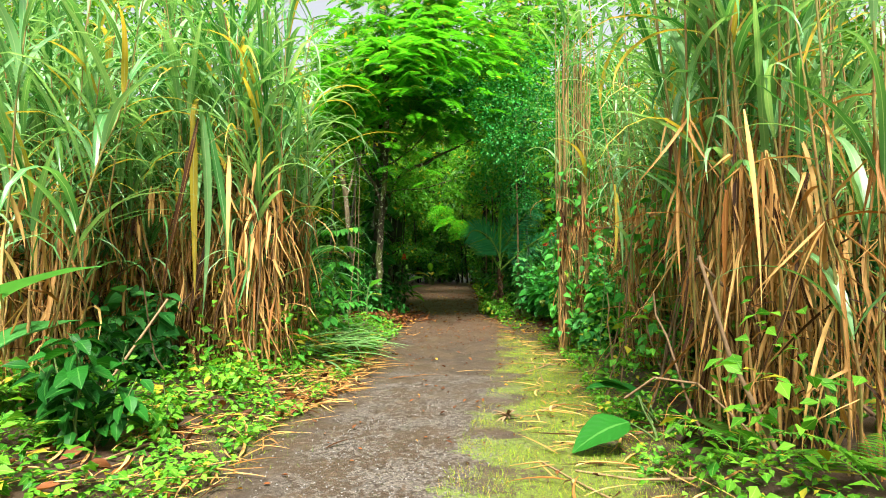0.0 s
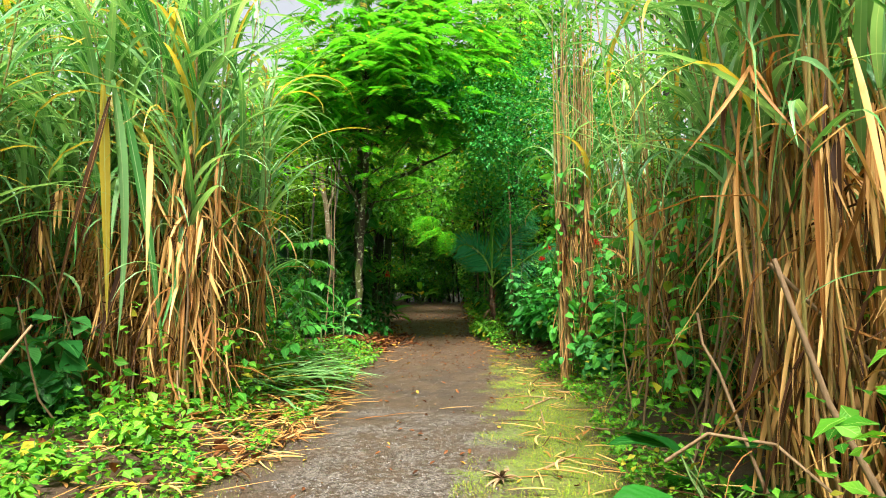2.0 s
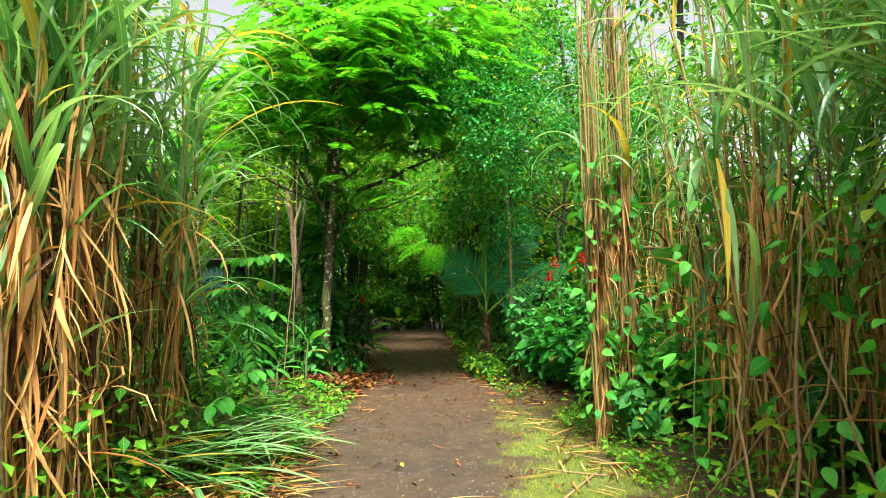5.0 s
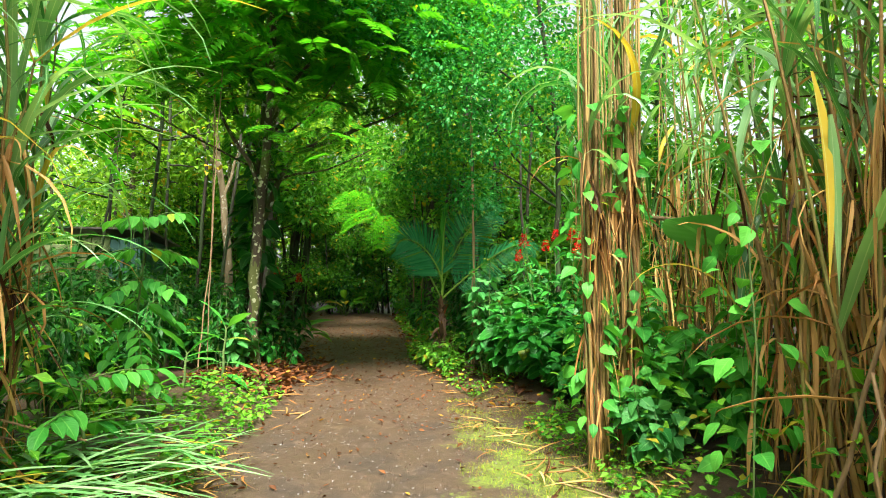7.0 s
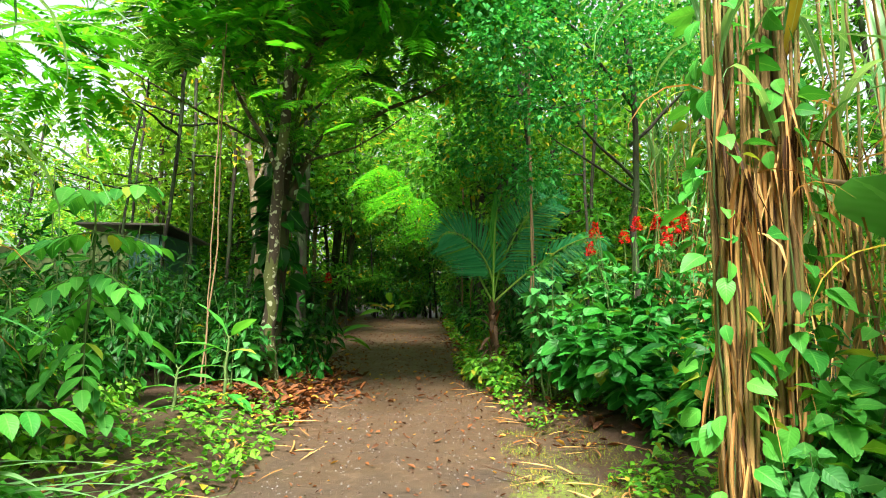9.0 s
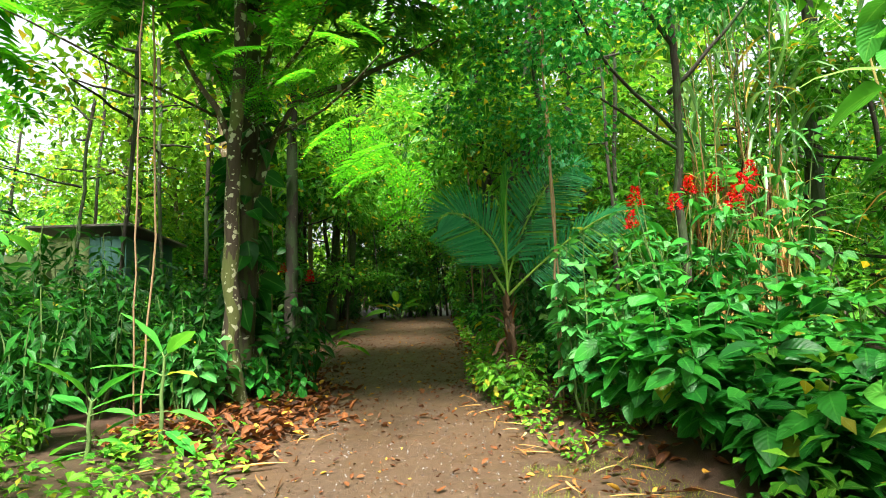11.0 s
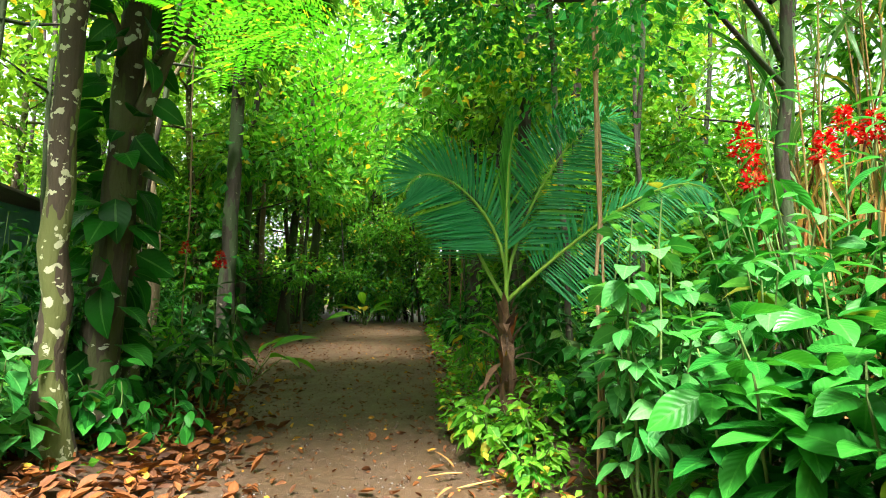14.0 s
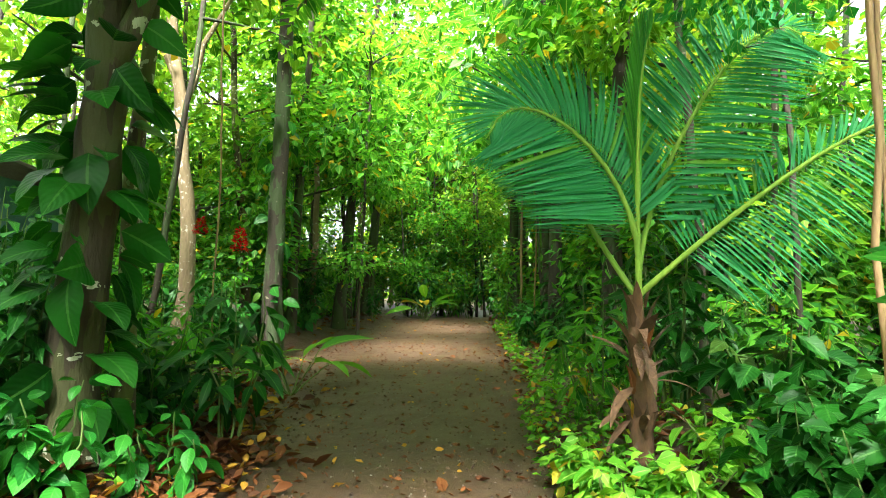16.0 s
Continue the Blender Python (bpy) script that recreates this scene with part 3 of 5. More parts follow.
def shrub(name, label, category, x, y, height, spread, stems, whorls, per, size, shape, mat, key, pieces=True, group="", droop=0.3, lift=0.0):
    top = thing(name, label, category, group, on_ground(x, y, lift))
    lines, P, D, S = shrub_plan(height, spread, stems, whorls, per, size, droop)
    stems_made = [tube(line if pieces else line[::2], np.linspace(0.012, 0.004, len(line if pieces else line[::2])), 5 if pieces else 4) for line in lines]
    for one in stems_made if pieces else []:
        part("stem", mesh_of("stem", [one]), STEM, top)
    if not pieces:
        tagged(part("stem", mesh_of("stem", stems_made), STEM, top), kind="stuff")
    M = frames(D, 0.35, S)
    if pieces:
        me = single_leaf(shape, mat, key)
        for p, m3 in zip(P, M):
            m4 = Matrix(m3.tolist()).to_4x4()
            m4.translation = p
            part("leaf", me, mat, top, where=m4)
    else:
        tagged(part("foliage", mesh_of("foliage", [bake(shape, P, M)]), mat, top), kind="stuff")
    return top


GLOSSY = "bushy shrub with broad glossy bright green leaves"
for x, y, h, sp, st in [(2.6, 13.0, 1.2, 0.5, 9), (3.2, 13.5, 1.6, 0.6, 9), (2.4, 13.8, 1.4, 0.4, 8), (2.8, 12.3, 0.75, 0.4, 7), (3.6, 12.7, 1.5, 0.6, 8)]:
    shrub("broadleaf_shrub", GLOSSY, "shrub", x, y, h, sp, st, 5, 6, 0.28, OVATE, BROAD_LEAF, "ovate", group="shrubs by the path", droop=0.05)
for x, y, h, sp, st in [(2.05, 14.45, 1.95, 0.34, 9), (2.75, 14.3, 2.3, 0.5, 9), (3.7, 13.8, 2.9, 0.6, 8), (2.85, 10.4, 1.5, 0.35, 6), (3.2, 9.9, 1.4, 0.4, 5)]:
    shrub("soft_leaved_shrub", "upright shrub with pale heart-shaped soft leaves", "shrub", x, y, h, sp, st, 5, 6, 0.18 if y > 12 else 0.24, HEART, SOFT_LEAF if y > 12 else YOUNG_LEAF, "heart" if y > 12 else "young_heart", group="shrubs by the path", droop=0.15)


# ---- trees ----
RHOMB = (np.array([(0, 0, 0), (0.29, 0.45, 0.1), (0, 1, -0.15), (-0.29, 0.45, 0.1)]), np.array([[0, 1, 2, 3]]), np.array([(0.5, 0), (1, 0.45), (0.5, 1), (0, 0.45)]))


def spray_shape(pairs=9, length=1.0, leaflet=0.3, width=0.09, droop=0.25):
    """A feathery leaf: a midrib with paired leaflets, length 1 along +y."""
    t = np.linspace(0.12, 1, pairs)
    P, D, S = [], [], []
    for k in t:
        for s in (-1, 1):
            P.append((0, k * length, -droop * k * k))
            D.append((s * 1.0, 0.55, -0.18))
            S.append(leaflet * (1.1 - 0.6 * abs(k - 0.45)))
    P, D = np.array(P), np.array(D, float)
    rib = tube([(0, 0, 0), (0, 0.5, -droop * 0.25), (0, 1, -droop)], [0.008, 0.006, 0.003], 3)
    leaf = (RHOMB[0] * np.array([width / leaflet / 0.58, 1, 0.6]), RHOMB[1], RHOMB[2])
    a = bake(leaf, P, frames(D, 0.05, np.array(S)))
    return np.concatenate([rib[0], a[0]]), np.concatenate([rib[1], a[1] + len(rib[0])]), np.concatenate([rib[2], a[2]])


SPRAY = spray_shape(8, 1.0, 0.42, 0.15, 0.3)


def feather_shape(pairs=7, tiny=8, droop=0.3):
    """A twice-feathered leaf: a midrib, paired side ribs, and small leaflets along each; length 1 along +y."""
    pieces = [tube([(0, 0, 0), (0, 0.5, -droop * 0.25), (0, 1, -droop)], [0.008, 0.006, 0.003], 3)]
    P, D, S = [], [], []
    for k in np.linspace(0.14, 0.98, pairs):
        ln = 0.46 * (1.1 - 0.75 * abs(k - 0.45))
        for s in (-1, 1):
            root, way = np.array([0, k, -droop * k * k]), np.array([s * 0.85, 0.5, -0.12])
            pieces.append(tube([root, root + way * ln], [0.005, 0.003], 3))
            for j in np.linspace(0.12, 1.0, tiny):
                for q in (-1, 1):
                    P.append(root + way * ln * j - (0, 0, 0.08 * j * j))
                    D.append((way[0] * 0.45 - q * s * 0.5, way[1] * 0.45 + q * 0.85, -0.1))
                    S.append(0.1 * (1.15 - 0.5 * j))
    leaf = (RHOMB[0] * np.array([0.72, 1, 0.5]), RHOMB[1], RHOMB[2])
    pieces.append(bake(leaf, np.array(P), frames(np.array(D), 0.05, np.array(S))))
    n, V, F, U = 0, [], [], []
    for v, f, u in pieces:
        V.append(v), F.append(f + n), U.append(u)
        n += len(v)
    return np.concatenate(V), np.concatenate(F), np.concatenate(U)


FEATHER = feather_shape()


def crown_points(blobs, per, tiers=0.0):
    """Places and directions of leaves in blobs; tiers: the height between flat layers, if it grows in such."""
    P, D = [], []
    for bx, by, bz, br in blobs:
        n = int(per * br * br)
        v = rng.normal(0, 1, (n, 3))
        v /= np.linalg.norm(v, axis=1, keepdims=True)
        r = br * rng.uniform(0.25, 1.0, (n, 1)) ** 0.5 * (1 + 0.25 * np.sin(v[:, :1] * 5 + v[:, 1:2] * 4 + bx))
        p = np.array([bx, by, bz]) + v * r * np.array([1, 1, 0.62])
        d = v * [1, 1, 0.4] + rng.normal(0, 0.5, (n, 3)) + [0, 0, -0.25]
        if tiers:
            q = tiers * (0.25 * np.sin(p[:, 0] * 1.7 + bx) + 0.25 * np.cos(p[:, 1] * 1.9 + by))
            p[:, 2] = np.round((p[:, 2] - q) / tiers) * tiers + q + rng.normal(0, 0.05, n)
            d = v * [1, 1, 0.1] + rng.normal(0, 0.4, (n, 3)) * [1, 1, 0.35] + [0, 0, -0.12]
        P.append(p)
        D.append(d)
    return np.concatenate(P), np.concatenate(D)


def limb_to(a, b, r):
    n = 7
    return tube(bent(a, b, n, 0.05 * np.linalg.norm(np.array(b) - np.array(a)) / 3), np.linspace(r, r * 0.3, n), 6)


def tree(name, label, at, line, r0, r1, limbs, blobs, per, shape, size, bark, leaf, group="", roll=0.3, sides=10, tiers=0.0):
    """A trunk along line, limbs [(from, to, radius)], and a crown of leaves in blobs (x, y, z, radius), all from the foot."""
    top = thing(name, label, "tree", group, at)
    pts = np.array(line, float)
    t = np.linspace(0, 1, 14)
    s = np.linspace(0, 1, len(pts))
    smooth = np.stack([np.interp(t, s, pts[:, i]) for i in range(3)], 1) + rng.normal(0, 0.02, (14, 3)) * (t > 0)[:, None]
    rad = r0 + (r1 - r0) * t
    rad[0] *= 1.5
    rad[1] *= 1.15
    boughs = [limb_to(a, b, r) for a, b, r in limbs]
    part("trunk", mesh_of("trunk", [tube(smooth, rad, sides), *(boughs if group else [])]), bark, top)
    for one in [] if group else boughs:
        part("limb", mesh_of("limb", [one]), bark, top)
    if blobs:
        P, D = crown_points(blobs, per, tiers)
        tagged(part("crown", mesh_of("crown", [bake(shape, P, frames(D, roll, size * rng.uniform(0.6, 1.2, len(P))))]), leaf, top), kind="stuff")
    return top


def climber(host, line, r, count, size, mat=DARK_LEAF, key="climber"):
    """Leaves of a climbing plant up a trunk, each a piece of its own."""
    me = single_leaf(HEART, mat, key)
    pts = np.array(line, float)
    for k in range(count):
        f = rng.uniform(0.08, 0.98)
        c = np.array([np.interp(f, np.linspace(0, 1, len(pts)), pts[:, i]) for i in range(3)])
        az = rng.uniform(0, 6.28)
        d = aim(np.float64(az), np.float64(rng.uniform(-1.0, 0.3)))
        m3 = frames(d[None], 0.4, np.array([size * rng.uniform(0.6, 1.2)]))[0]
        m4 = Matrix(m3.tolist()).to_4x4()
        m4.translation = c + np.array([math.cos(az), math.sin(az), 0]) * (r + 0.03)
        part("climber_leaf", me, mat, host, where=m4)


# the spotted tree and its thicker forked neighbour by the path
spotted_line = [(0, 0, 0), (0.02, -0.15, 1.2), (0.08, -0.3, 2.4), (0.2, -0.4, 3.6), (0.3, -0.4, 7.5)]
tree("spotted_tree", "slim tree with brown bark spotted by pale lichen", on_ground(-1.72, 15.6), spotted_line, 0.105, 0.06,
     [((0.1, -0.3, 2.9), (-1.2, 0.3, 5.2), 0.045), ((0.25, -0.4, 4.2), (1.4, 0.5, 6.4), 0.05)],
     [(-0.8, 0.6, 6.2, 1.5), (0.9, 0.9, 6.6, 1.6), (0.2, -1.2, 5.9, 1.2), (1.8, 0.2, 6.0, 1.2)], 48, SPRAY, 0.55, BARK, CROWN_LEAF, roll=0.15, tiers=0.5)
fork_line = [(0, 0, 0), (0.05, 0, 1.5), (0.1, 0, 2.6), (0.18, 0.05, 4.6), (0.2, 0.1, 9)]
fork = tree("forked_tree", "thick dark forked tree wrapped in climbing leaves", on_ground(-1.95, 16.6), fork_line, 0.17, 0.09,
            [((0.1, 0, 2.5), (0.75, 0.05, 3.9), 0.09), ((0.75, 0.05, 3.9), (2.8, 0.6, 5.0), 0.06), ((0.15, 0, 3.8), (-1.6, 0.3, 6.0), 0.06), ((0.1, 0, 3.0), (-0.5, -0.6, 5.5), 0.05)],
            [(-1.6, 0.3, 6.0, 1.3), (2.4, 0.8, 5.9, 1.3), (0.4, 0, 6.6, 1.9), (-0.6, -0.6, 5.2, 1.1), (1.5, 1.5, 5.6, 1.3), (0.4, 0, 8.4, 1.8), (2.2, 0.5, 7.9, 1.6), (3.5, 0.4, 8.2, 1.5), (1.4, 0.2, 9.6, 1.4)], 44, SPRAY, 0.58, OLIVE_BARK, CROWN_LEAF, roll=0.15, tiers=0.55)
climber(fork, fork_line[:4], 0.17, 130, 0.36)
creeper = thing("climbing_vine", "climbing vine with heart-shaped green leaves up the cane bundle", "vine", "vines", on_ground(2.3, 10.4))
for a, z in (((-0.17, -0.05, 0), 3.3), ((0.2, 0.0, 0), 3.6)):
    up = bent(a, (a[0], a[1], z), 12, 0.03)
    part("stem", mesh_of("stem", [tube(up, np.full(12, 0.007), 5)]), STEM, creeper)
    climber(creeper, up, 0.12, 110, 0.17, YOUNG_LEAF, "creeper")

for x, y, z in ((2.35, 6.4, 2.3), (2.45, 7.3, 2.6), (2.35, 8.5, 2.9)):
    creeper = thing("climbing_vine", "climbing vine with green leaves among the cane stalks", "vine", "vines", on_ground(x, y))
    up = bent((0, 0, 0), (0.1, 0.05, z), 12, 0.05)
    part("stem", mesh_of("stem", [tube(up, np.full(12, 0.006), 5)]), STEM, creeper)
    climber(creeper, up, 0.16, 60, 0.15, YOUNG_LEAF, "creeper")

# feathery tree: a leaning stem whose sprays hang over the path
def moved(blobs, dx, dy, dz):
    return [(x + dx, y + dy, z + dz, r) for x, y, z, r in blobs]


feathers = [(2.5, -1.0, 2.25, 0.34), (2.75, -0.85, 2.6, 0.38), (2.25, -0.8, 2.7, 0.4), (2.0, -0.4, 3.5, 0.5), (2.1, 0.0, 4.4, 0.75), (1.3, 0.2, 3.7, 0.6), (1.6, 0.1, 5.3, 1.0), (2.6, 0.2, 5.2, 0.9), (-0.4, -0.3, 5.6, 1.0),
            (-1.4, -0.6, 3.8, 0.7), (0.6, 0.3, 4.7, 0.8), (3.1, 0.3, 6.0, 1.0), (0.9, -0.5, 6.0, 1.0), (2.0, -0.7, 6.2, 0.9), (1.4, 0.4, 7.0, 1.1), (2.8, 0.6, 7.2, 1.2), (0.2, 0.4, 6.9, 1.0), (3.6, 1.0, 6.6, 0.9), (2.0, 1.2, 8.0, 1.2), (-2.3, -0.4, 4.3, 0.7), (-3.3, -0.2, 4.8, 0.7), (-1.0, 0.1, 4.8, 0.7)]
feathery = tree("feathery_tree", "feathery-leaved tree with bright green sprays drooping over the path", on_ground(-1.9, 17.1),
     [(0, 0, 0), (0.0, 0.0, 2.2), (0.1, 0, 4.0), (0.6, -0.3, 6.0)], 0.07, 0.035,
     [((0.05, 0, 3.4), (2.1, -3.5, 3.2), 0.03), ((0.1, 0, 4.0), (1.8, -2.3, 5.0), 0.03), ((0.5, -0.3, 5.5), (-0.8, -2.6, 6.0), 0.03), ((0.1, 0, 3.6), (-2.0, -3.0, 4.2), 0.025)],
     moved(feathers[6:], -0.4, -2.7, -0.1), 52, SPRAY, 0.55, BARK, MIMOSA_LEAF, roll=0.12, tiers=0.45)
P, D = crown_points(moved(feathers[:6], -0.4, -2.7, -0.1), 24, 0.3)
tagged(part("feathered_spray", mesh_of("feathered_spray", [bake(FEATHER, P, frames(D, 0.12, 0.5 * rng.uniform(0.6, 1.2, len(P))))]), MIMOSA_LEAF, feathery), "bright twice-feathered leaf sprays", kind="stuff")

# small-leaved tree on the other side
tree("small_leaved_tree", "spreading tree with dense tiny round dark green leaves", on_ground(3.6, 15.4),
     [(0, 0, 0), (-0.05, 0, 2.0), (-0.1, -0.2, 4.0), (-0.5, -0.4, 7)], 0.055, 0.035,
     [((-0.1, -0.1, 3.0), (-1.9, -1.6, 4.2), 0.028), ((-0.1, -0.2, 4.0), (-2.2, -1.6, 5.4), 0.03), ((-0.1, -0.1, 2.8), (-1.6, -1.0, 3.4), 0.025), ((-0.1, 0, 3.5), (1.2, -0.4, 5.0), 0.03)],
     [(-2.2, -1.9, 4.1, 0.7), (-1.6, -1.7, 3.5, 0.6), (-2.4, -1.5, 5.0, 0.85), (-1.4, -1.6, 4.6, 0.9), (-1.8, -0.8, 5.6, 1.1), (-1.9, -0.3, 4.2, 0.9), (0.6, -0.4, 5.1, 1.2), (-1.7, -1.1, 2.9, 0.5), (-2.8, -0.6, 5.9, 0.9), (-0.6, 0, 6.4, 1.4), (-0.4, -1.0, 4.4, 0.9), (-2.4, 0.4, 3.5, 0.7), (-1.4, 0.6, 3.1, 0.7), (-3.4, -1.2, 5.6, 0.8)],
     1500, ROUND, 0.08, DARK_BARK, SMALL_LEAF)

# pale tree and the vine-clad trunk further in
tree("pale_tree", "slender pale-barked tree leaning among the undergrowth", on_ground(-3.4, 21.0), [(0, 0, 0), (0.1, 0, 2), (-0.25, 0, 4.2), (-0.8, 0.2, 8)], 0.12, 0.06,
     [((-0.2, 0, 4.0), (-1.8, 0.2, 6.8), 0.05), ((-0.1, 0, 3.6), (0.9, 0.3, 6.5), 0.05)], [(-1.6, 0.2, 6.8, 1.5), (0.9, 0.3, 6.6, 1.3)], 400, RHOMB, 0.24, PALE_BARK, FAR_LEAF)
vineclad_line = [(0, 0, 0), (0.05, 0, 3), (0.1, 0, 6), (0.1, 0, 10)]
vineclad = tree("vine_clad_tree", "straight dark trunk thickly clad in climbing leaves", on_ground(-2.75, 23.0), vineclad_line, 0.17, 0.1,
                [((0.1, 0, 6), (1.5, 0.3, 8), 0.06)], [(0.6, 0, 8, 1.8), (-0.8, 0, 7.4, 1.4)], 400, RHOMB, 0.26, DARK_BARK, FAR_LEAF)
climber(vineclad, vineclad_line[:3], 0.18, 70, 0.28)


# background trees, copied from a few: tall ones with high crowns, and bushy ones leafy from the ground
def model_tree(name, label, h, leaf, bark, lowest, n, radius, per, size, at, r0):
    lx = rng.normal(0, 0.35, 3)
    limbs, blobs = [], []
    for j in range(n):
        f = rng.uniform(lowest, 0.97)
        a = rng.uniform(0, 6.28)
        ln = rng.uniform(0.5, 1.9) * (1.15 - 0.4 * f)
        b = (ln * math.cos(a) + lx[0] * f, ln * math.sin(a), h * f + rng.uniform(0.1, 0.6))
        if j < 9:
            limbs.append(((lx[0] * f, 0, h * f), b, 0.03))
        blobs.append((*b, rng.uniform(0.6, 1.2) * radius))
    return tree(name, label, at, [(0, 0, 0), (lx[0] * 0.3, 0, h * 0.3), (lx[0] * 0.6, lx[1] * 0.3, h * 0.6), (lx[0], lx[1] * 0.5, h)], r0, 0.035, limbs, blobs, per, RHOMB, size, bark, leaf, "background trees")


TALL_LABEL, BUSHY_LABEL = "slim forest tree with light leafy crown", "bushy understorey tree leafy down to the ground"
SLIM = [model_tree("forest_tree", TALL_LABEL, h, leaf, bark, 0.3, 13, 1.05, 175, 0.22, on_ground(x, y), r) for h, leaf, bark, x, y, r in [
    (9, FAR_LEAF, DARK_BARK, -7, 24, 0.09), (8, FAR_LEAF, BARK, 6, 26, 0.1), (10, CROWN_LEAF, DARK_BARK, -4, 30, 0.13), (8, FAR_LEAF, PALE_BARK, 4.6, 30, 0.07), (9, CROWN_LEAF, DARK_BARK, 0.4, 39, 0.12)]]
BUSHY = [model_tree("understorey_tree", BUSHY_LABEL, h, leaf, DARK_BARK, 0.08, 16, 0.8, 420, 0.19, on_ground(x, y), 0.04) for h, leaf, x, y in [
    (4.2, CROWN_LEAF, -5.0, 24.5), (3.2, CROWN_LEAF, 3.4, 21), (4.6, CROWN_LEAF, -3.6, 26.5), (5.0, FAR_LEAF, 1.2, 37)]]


def stand(model, x, y, low=0.85, high=1.25):
    copy_thing(model, Matrix.LocRotScale(on_ground(x, y), Euler((rng.normal(0, 0.04), rng.normal(0, 0.04), rng.uniform(0, 6.28))), [rng.uniform(low, high)] * 3))


def clear(x, y, gap):
    return not (left_edge(y) - gap < x < right_edge(y) + gap and y < 35)


spots = []
for _ in range(4000):
    x, y = rng.uniform(-18, 18), rng.uniform(18, 46)
    if len(spots) < 44 and clear(x, y, 1.0) and not (-10 < x < -2.5 and y < 24) and all((x - a) ** 2 + (y - b) ** 2 > 3.0 for a, b in spots):
        spots.append((x, y))
spots += [(2.6, 21.2), (2.6, 23.2), (-3.7, 24.6), (2.5, 26), (-3.1, 27.2), (2.4, 29.6), (-2.9, 30.6), (-1.2, 40), (1.6, 41), (0, 44), (-3, 38), (3, 39), (2.9, 32), (-3.3, 33), (-3.6, 36), (3.2, 35.5), (-8.5, 11), (-9, 7), (-9.5, 3), (7, 13), (6.5, 17.5), (8, 9), (7.5, 5), (-11, 15), (-6.4, 13.2), (-7.4, 16.2), (-8.6, 18.6), (-6.2, 21.8), (11, 13), (10, 18), (-8, -4), (-3, -8), (3, -9), (8, -3), (0, -14), (12, 2), (-13, 4), (2.4, 24), (-3.2, 25.5), (-2.6, 28), (2.8, 28.5)]
for x, y in spots:
    near = -2.8 < x < 4 and y < 31
    stand(SLIM[int(rng.choice([2, 4]) if near else rng.integers(5))], x, y)
for model, x, y in ((4, 2.3, 31.6), (2, -2.7, 32.6), (0, -1.0, 38.5), (1, 0.7, 40.0), (3, -2.7, 40.0), (0, 2.4, 38.0), (2, -0.4, 43.0)):
    stand(SLIM[model], x, y, 1.4, 1.5)
low = []
for _ in range(4000):
    x, y = rng.uniform(-11, 11), rng.uniform(17.5, 37)
    if len(low) < 42 and clear(x, y, 1.5) and not (-10 < x < -2.2 and y < 25) and all((x - a) ** 2 + (y - b) ** 2 > 1.7 for a, b in low):
        low.append((x, y))
low += [(-1.6, 36.5), (-0.3, 37.5), (1.0, 36.3), (2.3, 36.8), (-2.8, 36), (-7, 9.8), (5.8, 11.8), (5.6, 9), (-9.5, 15), (6.5, 15.8)]
for x, y in low:
    stand(BUSHY[int(rng.integers(4))], x, y, 0.75, 1.15)


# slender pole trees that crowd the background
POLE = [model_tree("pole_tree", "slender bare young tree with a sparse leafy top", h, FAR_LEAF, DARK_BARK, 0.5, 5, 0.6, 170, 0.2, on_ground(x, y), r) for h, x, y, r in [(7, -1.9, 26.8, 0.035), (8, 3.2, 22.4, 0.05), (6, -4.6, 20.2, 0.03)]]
poles = []
for _ in range(3000):
    x, y = rng.uniform(-8, 8), rng.uniform(18, 38)
    if len(poles) < 46 and clear(x, y, 0.5) and all((x - a) ** 2 + (y - b) ** 2 > 0.7 for a, b in poles):
        poles.append((x, y))
for x, y in poles + [(-0.2, 36.2), (0.5, 36.8), (1.2, 35.8), (0.9, 37.6), (-0.9, 37)]:
    stand(POLE[int(rng.integers(3))], x, y, 0.7, 1.25)


# the woods that close the view all round, too far to tell apart, in the sunlit leaf colour
def far_woods():
    n = 32000
    a = rng.uniform(0, 6.28, n)
    r = rng.uniform(44, 62, n)
    z = 10 * rng.uniform(0, 1, n) ** 1.15 * (0.75 + 0.2 * np.sin(a * 9) + 0.15 * np.sin(a * 23 + 1))
    P = np.stack([r * np.cos(a), 14 + r * np.sin(a), z + 0.8], 1)
    D = np.stack([-np.cos(a), -np.sin(a), np.zeros(n)], 1) * 0.3 + rng.normal(0, 1, (n, 3))
    stuff("far_woods", [bake(RHOMB, P, frames(D, 0.5, rng.uniform(0.6, 1.3, n)))], FAR_LEAF, "distant woods coloured a sunlit pale green, closing the view all round", "woods")


far_woods()

